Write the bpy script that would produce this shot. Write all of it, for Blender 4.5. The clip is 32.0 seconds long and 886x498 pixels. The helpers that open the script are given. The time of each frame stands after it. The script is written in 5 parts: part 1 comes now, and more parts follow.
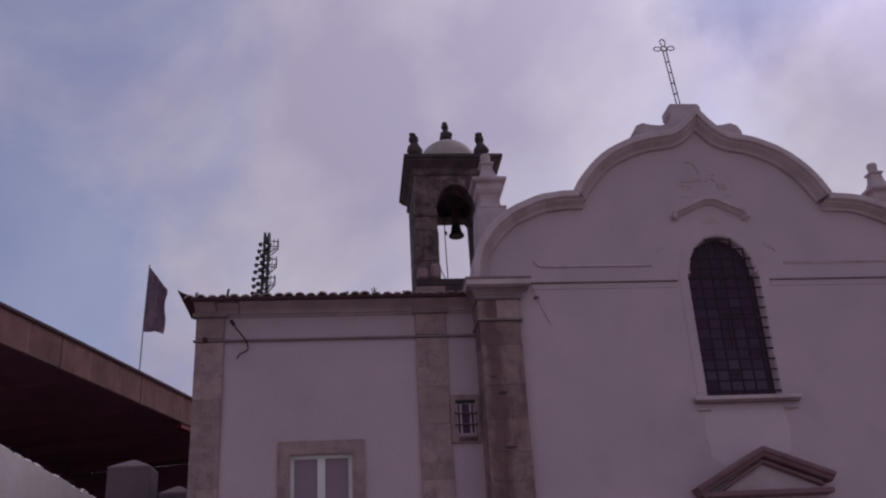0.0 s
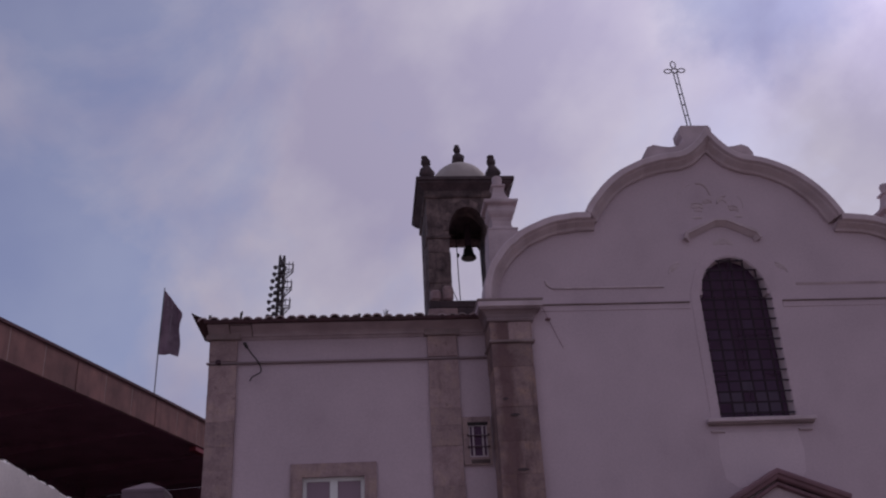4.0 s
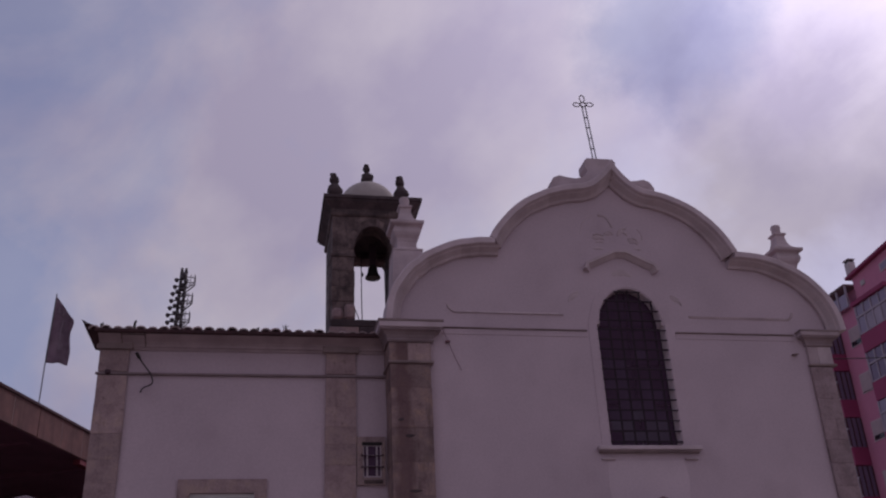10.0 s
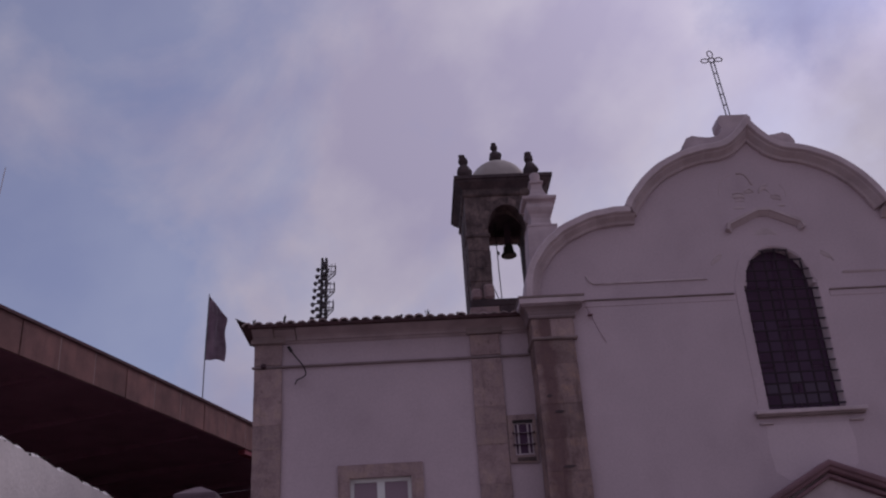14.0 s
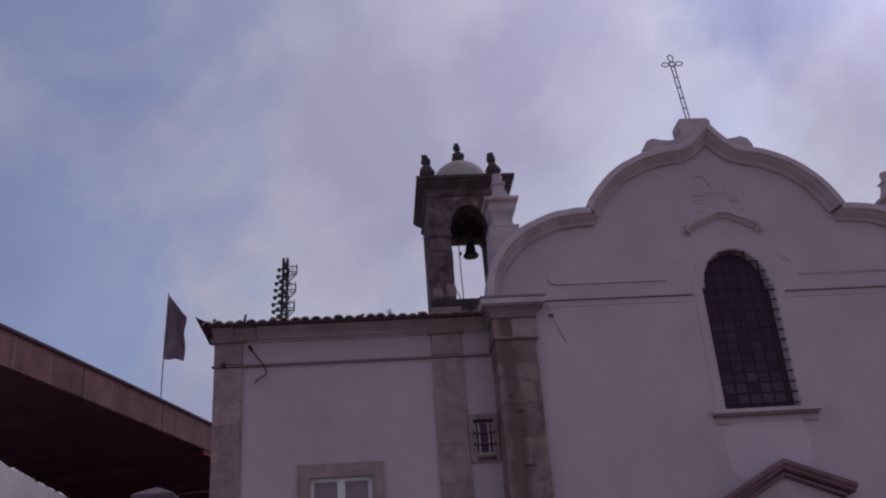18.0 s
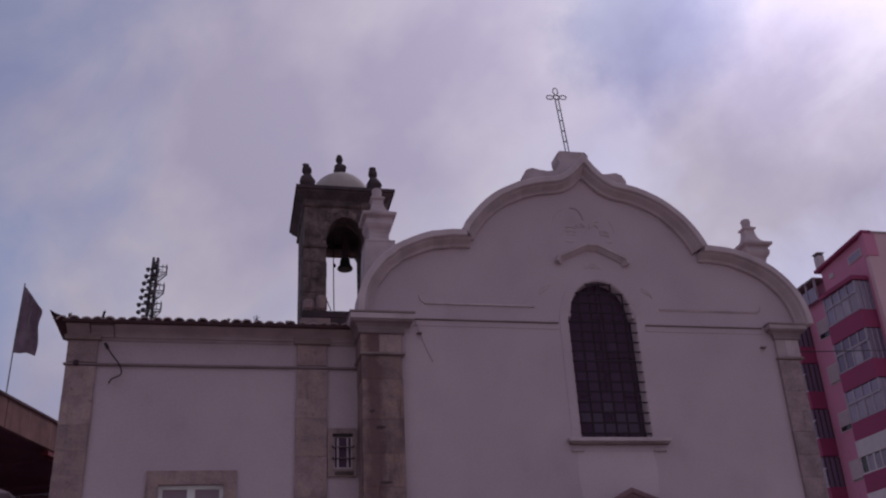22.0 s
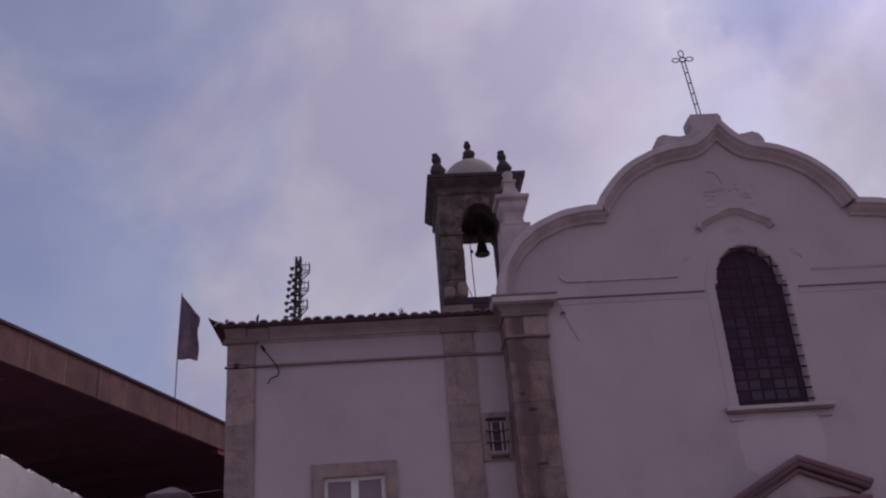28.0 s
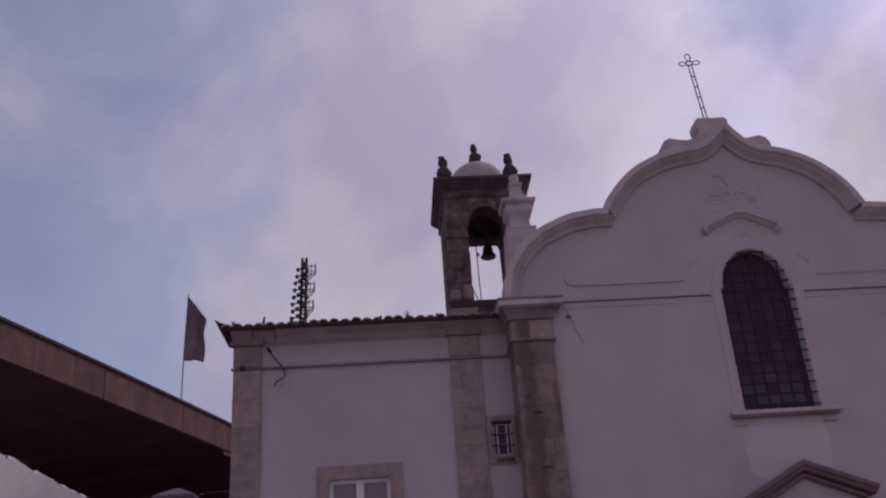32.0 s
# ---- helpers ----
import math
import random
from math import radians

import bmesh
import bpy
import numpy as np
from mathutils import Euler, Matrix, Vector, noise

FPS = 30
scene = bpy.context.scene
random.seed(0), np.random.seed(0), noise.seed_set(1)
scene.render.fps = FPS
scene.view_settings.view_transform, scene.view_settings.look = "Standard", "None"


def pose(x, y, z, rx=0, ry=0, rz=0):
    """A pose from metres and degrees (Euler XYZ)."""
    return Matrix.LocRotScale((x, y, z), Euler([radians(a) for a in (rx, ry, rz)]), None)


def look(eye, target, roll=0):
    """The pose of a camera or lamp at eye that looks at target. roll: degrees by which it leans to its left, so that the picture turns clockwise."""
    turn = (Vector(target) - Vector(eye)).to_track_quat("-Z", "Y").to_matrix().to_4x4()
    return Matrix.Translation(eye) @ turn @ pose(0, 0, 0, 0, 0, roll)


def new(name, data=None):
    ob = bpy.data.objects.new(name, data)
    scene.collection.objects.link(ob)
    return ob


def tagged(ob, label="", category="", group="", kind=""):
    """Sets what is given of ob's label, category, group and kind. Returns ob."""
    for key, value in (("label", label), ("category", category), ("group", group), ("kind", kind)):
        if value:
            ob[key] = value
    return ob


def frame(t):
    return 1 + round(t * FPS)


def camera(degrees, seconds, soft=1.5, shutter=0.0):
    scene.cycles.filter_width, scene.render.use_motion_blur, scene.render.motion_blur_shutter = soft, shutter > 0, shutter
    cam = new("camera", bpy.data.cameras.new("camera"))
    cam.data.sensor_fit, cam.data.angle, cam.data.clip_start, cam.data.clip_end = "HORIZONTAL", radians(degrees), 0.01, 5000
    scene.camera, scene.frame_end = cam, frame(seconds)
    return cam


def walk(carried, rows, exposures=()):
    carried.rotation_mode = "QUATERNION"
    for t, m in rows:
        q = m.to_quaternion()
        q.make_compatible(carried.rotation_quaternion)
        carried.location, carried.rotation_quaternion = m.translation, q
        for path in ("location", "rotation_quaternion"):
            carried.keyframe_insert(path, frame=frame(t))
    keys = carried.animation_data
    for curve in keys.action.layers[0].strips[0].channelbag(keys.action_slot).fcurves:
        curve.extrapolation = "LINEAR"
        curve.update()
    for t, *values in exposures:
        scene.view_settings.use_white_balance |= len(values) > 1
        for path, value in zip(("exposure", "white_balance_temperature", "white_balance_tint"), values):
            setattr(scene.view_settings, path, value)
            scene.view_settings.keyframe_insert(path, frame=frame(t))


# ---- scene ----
cam = camera(50, 32.0, soft=2.2)
ROWS = [
    (0.0, -0.102, 0.090, 1.656, 113.11, 3.01, -5.06),
    (0.5, -0.085, 0.099, 1.641, 113.28, 2.90, -5.56),
    (1.0, -0.073, 0.089, 1.648, 113.35, 2.98, -5.51),
    (1.5, -0.084, 0.100, 1.654, 112.93, 2.97, -4.85),
    (2.0, -0.048, 0.097, 1.645, 112.84, 2.94, -5.00),
    (2.5, -0.063, 0.061, 1.666, 113.47, 3.17, -5.01),
    (3.0, 0.004, 0.010, 1.623, 114.48, 2.92, -4.88),
    (3.5, -0.014, 0.016, 1.625, 114.40, 2.75, -4.44),
    (5.5, -0.079, 0.012, 1.587, 115.05, 2.95, -3.82),
    (6.0, -0.052, -0.030, 1.619, 114.97, 2.88, -3.90),
    (6.5, -0.075, -0.013, 1.604, 115.19, 2.81, -4.41),
    (7.0, -0.070, -0.014, 1.608, 115.15, 3.13, -4.26),
    (7.5, -0.046, -0.006, 1.609, 115.36, 3.18, -4.29),
    (8.0, -0.025, 0.006, 1.612, 115.18, 2.83, -5.32),
    (8.5, -0.023, 0.035, 1.589, 115.35, 2.84, -5.68),
    (9.0, -0.005, 0.029, 1.568, 115.62, 2.48, -7.53),
    (9.5, 0.031, 0.005, 1.561, 115.82, 2.39, -8.70),
    (10.0, 0.037, 0.025, 1.541, 115.65, 2.57, -10.36),
    (10.5, 0.050, -0.014, 1.553, 115.65, 2.15, -11.87),
    (11.0, 0.071, -0.031, 1.569, 115.03, 2.09, -13.11),
    (11.5, 0.116, -0.037, 1.551, 114.98, 1.93, -13.70),
    (12.0, 0.116, -0.027, 1.577, 114.76, 2.43, -12.76),
    (12.5, 0.110, 0.006, 1.570, 115.41, 2.45, -9.91),
    (13.0, -0.002, 0.036, 1.612, 114.96, 2.79, -7.27),
    (13.5, -0.027, 0.034, 1.617, 114.84, 3.50, -4.54),
    (14.0, -0.004, -0.012, 1.634, 114.54, 3.40, -1.12),
    (14.5, -0.042, 0.024, 1.598, 114.61, 4.14, 1.05),
    (15.5, -0.035, -0.037, 1.586, 114.87, 4.00, 2.50),
    (16.5, -0.028, -0.097, 1.574, 115.13, 3.57, 0.87),
    (17.0, -0.034, -0.134, 1.582, 114.77, 3.77, -0.60),
    (17.5, -0.009, -0.066, 1.585, 114.85, 3.92, -2.33),
    (18.0, -0.010, -0.020, 1.593, 114.48, 3.97, -3.38),
    (18.5, -0.036, -0.003, 1.586, 114.47, 3.48, -4.77),
    (19.0, -0.041, 0.014, 1.597, 114.78, 3.27, -5.49),
    (19.5, -0.038, -0.006, 1.584, 114.98, 3.33, -5.93),
    (20.0, -0.036, 0.010, 1.584, 114.92, 3.20, -6.92),
    (20.5, -0.021, 0.006, 1.576, 114.99, 3.06, -8.64),
    (21.0, 0.014, 0.002, 1.580, 114.96, 2.94, -9.74),
    (21.5, 0.038, -0.001, 1.575, 115.18, 2.60, -11.13),
    (22.0, 0.079, 0.014, 1.560, 115.02, 2.89, -11.92),
    (22.5, 0.091, 0.008, 1.563, 114.78, 2.94, -12.41),
    (23.0, 0.128, -0.029, 1.557, 114.64, 2.40, -14.38),
    (23.5, 0.100, 0.023, 1.560, 114.33, 2.52, -13.16),
    (24.0, 0.052, 0.035, 1.577, 114.52, 2.87, -10.74),
    (24.5, 0.022, 0.027, 1.583, 114.29, 3.11, -8.88),
    (25.0, -0.010, 0.037, 1.582, 114.46, 3.23, -7.76),
    (25.5, -0.023, 0.017, 1.588, 114.35, 3.16, -6.48),
    (26.0, -0.052, 0.019, 1.582, 114.41, 3.37, -4.64),
    (26.5, -0.031, 0.029, 1.590, 114.37, 3.55, -3.54),
    (28.5, 0.026, -0.053, 1.637, 114.31, 4.12, -2.37),
    (29.0, 0.020, -0.042, 1.644, 114.07, 3.90, -2.37),
    (29.5, 0.014, -0.036, 1.645, 114.13, 3.57, -2.57),
    (30.0, -0.001, -0.084, 1.639, 114.42, 3.97, -1.89),
    (30.5, 0.001, -0.074, 1.638, 114.68, 4.02, -1.98),
    (31.0, 0.021, -0.065, 1.645, 114.42, 3.60, -2.33),
    (31.5, 0.010, -0.086, 1.653, 114.36, 3.50, -2.43),
    (32.0, 0.017, -0.084, 1.649, 114.43, 3.82, -2.22),
]
EXPOSURES = [(0.0, -0.185, 6250, 27), (2.5, -0.215, 6150, 26), (8.0, -0.265, 6150, 26), (10.0, -0.295, 6330, 28), (12.5, -0.305, 6300, 28), (14.5, -0.265, 6100, 26), (16.5, -0.255, 5850, 21), (20.0, -0.255, 5950, 22), (21.0, -0.245, 6130, 24), (23.0, -0.245, 6280, 27), (26.0, -0.205, 6230, 26), (29.0, -0.205, 6150, 26), (30.5, -0.185, 6180, 26), (32.0, -0.155, 6300, 28)]
walk(cam, [(r[0], pose(*r[1:])) for r in ROWS], EXPOSURES)


# ---- world and light ----
world = bpy.data.worlds.new("sky")
scene.world = world
world.use_nodes = True
wn, wl = world.node_tree.nodes, world.node_tree.links
wn.clear()
SUN_ELEV, SUN_AZ = 45.0, 49.0      # sun behind thin cloud, beyond the church, to its right
w_out = wn.new("ShaderNodeOutputWorld")
w_bg = wn.new("ShaderNodeBackground")
w_bg.inputs["Strength"].default_value = 0.1
sky = wn.new("ShaderNodeTexSky")
sky.sky_type, sky.sun_disc = "NISHITA", False
sky.ozone_density, sky.dust_density = 3.5, 2.0
sky.sun_elevation, sky.sun_rotation = radians(SUN_ELEV), radians(SUN_AZ)
w_co = wn.new("ShaderNodeTexCoord")
w_map = wn.new("ShaderNodeMapping")
w_map.inputs["Scale"].default_value = (1.0, 1.05, 1.3)
w_map.inputs["Location"].default_value = (1.35, 0.6, 0.2)
w_n1 = wn.new("ShaderNodeTexNoise")
w_n1.inputs["Scale"].default_value, w_n1.inputs["Detail"].default_value = 3.6, 9.0
w_n1.inputs["Roughness"].default_value, w_n1.inputs["Distortion"].default_value = 0.56, 0.35
w_n2 = wn.new("ShaderNodeTexNoise")
w_n2.inputs["Scale"].default_value, w_n2.inputs["Detail"].default_value = 4.4, 8.0
w_cov = wn.new("ShaderNodeValToRGB")
w_cov.color_ramp.elements[0].position, w_cov.color_ramp.elements[1].position = 0.36, 0.62
w_cov.color_ramp.elements[0].color = (0.37, 0.37, 0.37, 1)
w_shade = wn.new("ShaderNodeValToRGB")
w_shade.color_ramp.elements[0].position, w_shade.color_ramp.elements[1].position = 0.38, 0.62
w_shade.color_ramp.elements[0].color = (3.5, 3.37, 4.15, 1)
w_shade.color_ramp.elements[1].color = (4.75, 4.65, 4.95, 1)
# the cloud glows towards the hidden sun
w_dot = wn.new("ShaderNodeVectorMath")
w_dot.operation = "DOT_PRODUCT"
se, sa = radians(SUN_ELEV), radians(SUN_AZ)
SUN_DIR = Vector((math.sin(sa) * math.cos(se), math.cos(sa) * math.cos(se), math.sin(se)))
w_dot.inputs[1].default_value = SUN_DIR
w_glow = wn.new("ShaderNodeFloatCurve")
gc = w_glow.mapping.curves[0]
gc.points[0].location, gc.points[1].location = (0.0, 0.26), (1.0, 0.80)
gc.points.new(0.6, 0.27), gc.points.new(0.80, 0.295), gc.points.new(0.90, 0.335), gc.points.new(0.95, 0.41)
w_gain = wn.new("ShaderNodeMath")
w_gain.operation = "MULTIPLY"
w_gain.inputs[1].default_value = 3.6
w_mul = wn.new("ShaderNodeVectorMath")
w_mul.operation = "SCALE"
w_mix = wn.new("ShaderNodeMix")
w_mix.data_type = "RGBA"
w_turn = wn.new("ShaderNodeMapping")
w_turn.inputs["Rotation"].default_value = (0.0, radians(38), 0.0)
wl.new(w_co.outputs["Generated"], w_turn.inputs["Vector"])
wl.new(w_turn.outputs["Vector"], w_map.inputs["Vector"])
wl.new(w_map.outputs["Vector"], w_n1.inputs["Vector"])
wl.new(w_map.outputs["Vector"], w_n2.inputs["Vector"])
# the cloud bank covers the middle and right of the view and breaks up towards the left
w_far = wn.new("ShaderNodeMapRange")
w_far.inputs["From Min"].default_value, w_far.inputs["From Max"].default_value = -1.0, 1.0
ga, ge = radians(-60), radians(25)
w_gap = wn.new("ShaderNodeVectorMath")
w_gap.operation = "DOT_PRODUCT"
w_gap.inputs[1].default_value = (math.sin(ga) * math.cos(ge), math.cos(ga) * math.cos(ge), math.sin(ge))
w_left = wn.new("ShaderNodeMapRange")
w_left.inputs["From Min"].default_value, w_left.inputs["From Max"].default_value = -1.0, 1.0
w_thick = wn.new("ShaderNodeFloatCurve")
curve = w_thick.mapping.curves[0]
curve.points[0].location, curve.points[1].location = (0.0, 0.62), (1.0, 0.36)
curve.points.new(0.62, 0.58), curve.points.new(0.76, 0.56), curve.points.new(0.85, 0.52), curve.points.new(0.92, 0.40)
w_half = wn.new("ShaderNodeMath")
w_half.operation = "SUBTRACT"
w_half.inputs[1].default_value = 0.5
w_add = wn.new("ShaderNodeMath")
wl.new(w_dot.outputs["Value"], w_far.inputs["Value"])
wl.new(w_co.outputs["Generated"], w_gap.inputs[0])
wl.new(w_gap.outputs["Value"], w_left.inputs["Value"])
wl.new(w_left.outputs["Result"], w_thick.inputs["Value"])
wl.new(w_thick.outputs["Value"], w_half.inputs[0])
wl.new(w_n1.outputs["Fac"], w_add.inputs[0])
wl.new(w_half.outputs["Value"], w_add.inputs[1])
# ragged large clouds: the direction is shaken by a noise before each cloud's own shape is laid out
w_n3 = wn.new("ShaderNodeTexNoise")
w_n3.inputs["Scale"].default_value, w_n3.inputs["Detail"].default_value, w_n3.inputs["Roughness"].default_value = 7.0, 6.0, 0.6
w_cen = wn.new("ShaderNodeVectorMath")
w_cen.operation = "SUBTRACT"
w_cen.inputs[1].default_value = (0.5, 0.5, 0.5)
w_amp = wn.new("ShaderNodeVectorMath")
w_amp.operation = "SCALE"
w_amp.inputs["Scale"].default_value = 0.17
w_bent = wn.new("ShaderNodeVectorMath")
w_norm = wn.new("ShaderNodeVectorMath")
w_norm.operation = "NORMALIZE"
wl.new(w_co.outputs["Generated"], w_n3.inputs["Vector"])
wl.new(w_n3.outputs["Color"], w_cen.inputs[0])
wl.new(w_cen.outputs["Vector"], w_amp.inputs[0])
wl.new(w_co.outputs["Generated"], w_bent.inputs[0])
wl.new(w_amp.outputs["Vector"], w_bent.inputs[1])
wl.new(w_bent.outputs["Vector"], w_norm.inputs[0])


def cloud_shape(az, el, core, rim, at_core, base):
    """A value that goes from base, far off, to at_core within core degrees of a direction in the sky."""
    a, e = radians(az), radians(el)
    d, r = wn.new("ShaderNodeVectorMath"), wn.new("ShaderNodeMapRange")
    d.operation, r.interpolation_type = "DOT_PRODUCT", "SMOOTHSTEP"
    d.inputs[1].default_value = (math.sin(a) * math.cos(e), math.cos(a) * math.cos(e), math.sin(e))
    r.inputs["From Min"].default_value, r.inputs["From Max"].default_value = math.cos(radians(rim)), math.cos(radians(core))
    r.inputs["To Min"].default_value, r.inputs["To Max"].default_value = base, at_core
    wl.new(w_norm.outputs["Vector"], d.inputs[0])
    wl.new(d.outputs["Value"], r.inputs["Value"])
    return r.outputs["Result"]


def sky_math(op, a, b):
    m = wn.new("ShaderNodeMath")
    m.operation = op
    wl.new(a, m.inputs[0])
    wl.new(b, m.inputs[1])
    return m.outputs["Value"]


cover = sky_math("ADD", w_add.outputs["Value"], cloud_shape(-16, 19, 1.0, 9.0, -0.14, 0.0))
cover = sky_math("ADD", cover, cloud_shape(5, 27, 3.0, 14.0, 0.09, 0.0))
light = sky_math("MULTIPLY", cloud_shape(37.5, 34, 1.0, 8.5, 1.27, 1.0), cloud_shape(35, 27, 1.5, 10.0, 0.77, 1.0))
wl.new(cover, w_cov.inputs["Fac"])
wl.new(w_n2.outputs["Fac"], w_shade.inputs["Fac"])
wl.new(w_co.outputs["Generated"], w_dot.inputs[0])
wl.new(w_far.outputs["Result"], w_glow.inputs["Value"])
wl.new(sky_math("MULTIPLY", w_glow.outputs["Value"], light), w_gain.inputs[0])
wl.new(w_shade.outputs["Color"], w_mul.inputs[0])
wl.new(w_gain.outputs["Value"], w_mul.inputs["Scale"])
wl.new(w_cov.outputs["Color"], w_mix.inputs["Factor"])
wl.new(sky.outputs["Color"], w_mix.inputs["A"])
wl.new(w_mul.outputs["Vector"], w_mix.inputs["B"])
# a thin place in the cloud, with bluer sky behind it
w_thin = wn.new("ShaderNodeMix")
w_thin.data_type, w_thin.blend_type = "RGBA", "MULTIPLY"
w_thin.inputs["B"].default_value = (0.62, 0.68, 0.80, 1)
wl.new(cloud_shape(29.5, 37.0, 1.0, 6.5, 1.0, 0.0), w_thin.inputs["Factor"])
wl.new(w_mix.outputs["Result"], w_thin.inputs["A"])
wl.new(w_thin.outputs["Result"], w_bg.inputs["Color"])
wl.new(w_bg.outputs["Background"], w_out.inputs["Surface"])

sun_data = bpy.data.lights.new("sun", "SUN")
sun_data.energy, sun_data.angle, sun_data.color = 0.6, radians(15), (1.0, 0.96, 0.9)
sun = new("sun", sun_data)
sun.matrix_world = look((30, 40, 60), Vector((30, 40, 60)) - SUN_DIR)


# ---- materials ----
def material(name, base, second, rough=0.85, scale=3.0, fine=40.0, bump=0.15, stain=0.0, stain_col=(0.1, 0.09, 0.08),
             metal=0.0, vary=0.0, streak=False):
    """A surface with broad and fine variation, optional stains and a variation from piece to piece."""
    m = bpy.data.materials.new(name)
    m.use_nodes = True
    n, l = m.node_tree.nodes, m.node_tree.links
    b = n["Principled BSDF"]
    b.inputs["Roughness"].default_value, b.inputs["Metallic"].default_value = rough, metal
    co = n.new("ShaderNodeTexCoord")
    geo = n.new("ShaderNodeNewGeometry")
    broad = n.new("ShaderNodeTexNoise")
    broad.inputs["Scale"].default_value, broad.inputs["Detail"].default_value = scale, 6
    l.new(geo.outputs["Position"], broad.inputs["Vector"])
    grain = n.new("ShaderNodeTexNoise")
    grain.inputs["Scale"].default_value, grain.inputs["Detail"].default_value = fine, 4
    l.new(geo.outputs["Position"], grain.inputs["Vector"])
    ramp = n.new("ShaderNodeMapRange")
    ramp.inputs["From Min"].default_value, ramp.inputs["From Max"].default_value = 0.3, 0.7
    l.new(broad.outputs["Fac"], ramp.inputs["Value"])
    mix = n.new("ShaderNodeMix")
    mix.data_type = "RGBA"
    mix.inputs["A"].default_value, mix.inputs["B"].default_value = (*base, 1), (*second, 1)
    l.new(ramp.outputs["Result"], mix.inputs["Factor"])
    col = mix.outputs["Result"]
    g = n.new("ShaderNodeMapRange")
    g.inputs["To Min"].default_value, g.inputs["To Max"].default_value = 0.88, 1.12
    l.new(grain.outputs["Fac"], g.inputs["Value"])
    sc = n.new("ShaderNodeVectorMath")
    sc.operation = "SCALE"
    l.new(col, sc.inputs[0])
    l.new(g.outputs["Result"], sc.inputs["Scale"])
    col = sc.outputs["Vector"]
    if vary:
        oi = n.new("ShaderNodeObjectInfo")
        vr = n.new("ShaderNodeMapRange")
        vr.inputs["To Min"].default_value, vr.inputs["To Max"].default_value = 1 - vary, 1 + vary
        l.new(oi.outputs["Random"], vr.inputs["Value"])
        s2 = n.new("ShaderNodeVectorMath")
        s2.operation = "SCALE"
        l.new(col, s2.inputs[0])
        l.new(vr.outputs["Result"], s2.inputs["Scale"])
        col = s2.outputs["Vector"]
    if stain:
        mp = n.new("ShaderNodeMapping")
        mp.inputs["Scale"].default_value = (2.2, 2.2, 0.25) if streak else (1.1, 1.1, 0.8)
        l.new(geo.outputs["Position"], mp.inputs["Vector"])
        st = n.new("ShaderNodeTexNoise")
        st.inputs["Scale"].default_value, st.inputs["Detail"].default_value = 1.4, 8
        l.new(mp.outputs["Vector"], st.inputs["Vector"])
        sr = n.new("ShaderNodeMapRange")
        sr.inputs["From Min"].default_value, sr.inputs["From Max"].default_value = 0.52, 0.78
        sr.inputs["To Max"].default_value = stain
        l.new(st.outputs["Fac"], sr.inputs["Value"])
        m2 = n.new("ShaderNodeMix")
        m2.data_type = "RGBA"
        m2.inputs["B"].default_value = (*stain_col, 1)
        l.new(sr.outputs["Result"], m2.inputs["Factor"])
        l.new(col, m2.inputs["A"])
        col = m2.outputs["Result"]
    l.new(col, b.inputs["Base Color"])
    if bump:
        bp = n.new("ShaderNodeBump")
        bp.inputs["Strength"].default_value, bp.inputs["Distance"].default_value = bump, 0.02
        add = n.new("ShaderNodeMath")
        l.new(broad.outputs["Fac"], add.inputs[0])
        l.new(grain.outputs["Fac"], add.inputs[1])
        l.new(add.outputs["Value"], bp.inputs["Height"])
        l.new(bp.outputs["Normal"], b.inputs["Normal"])
    return m


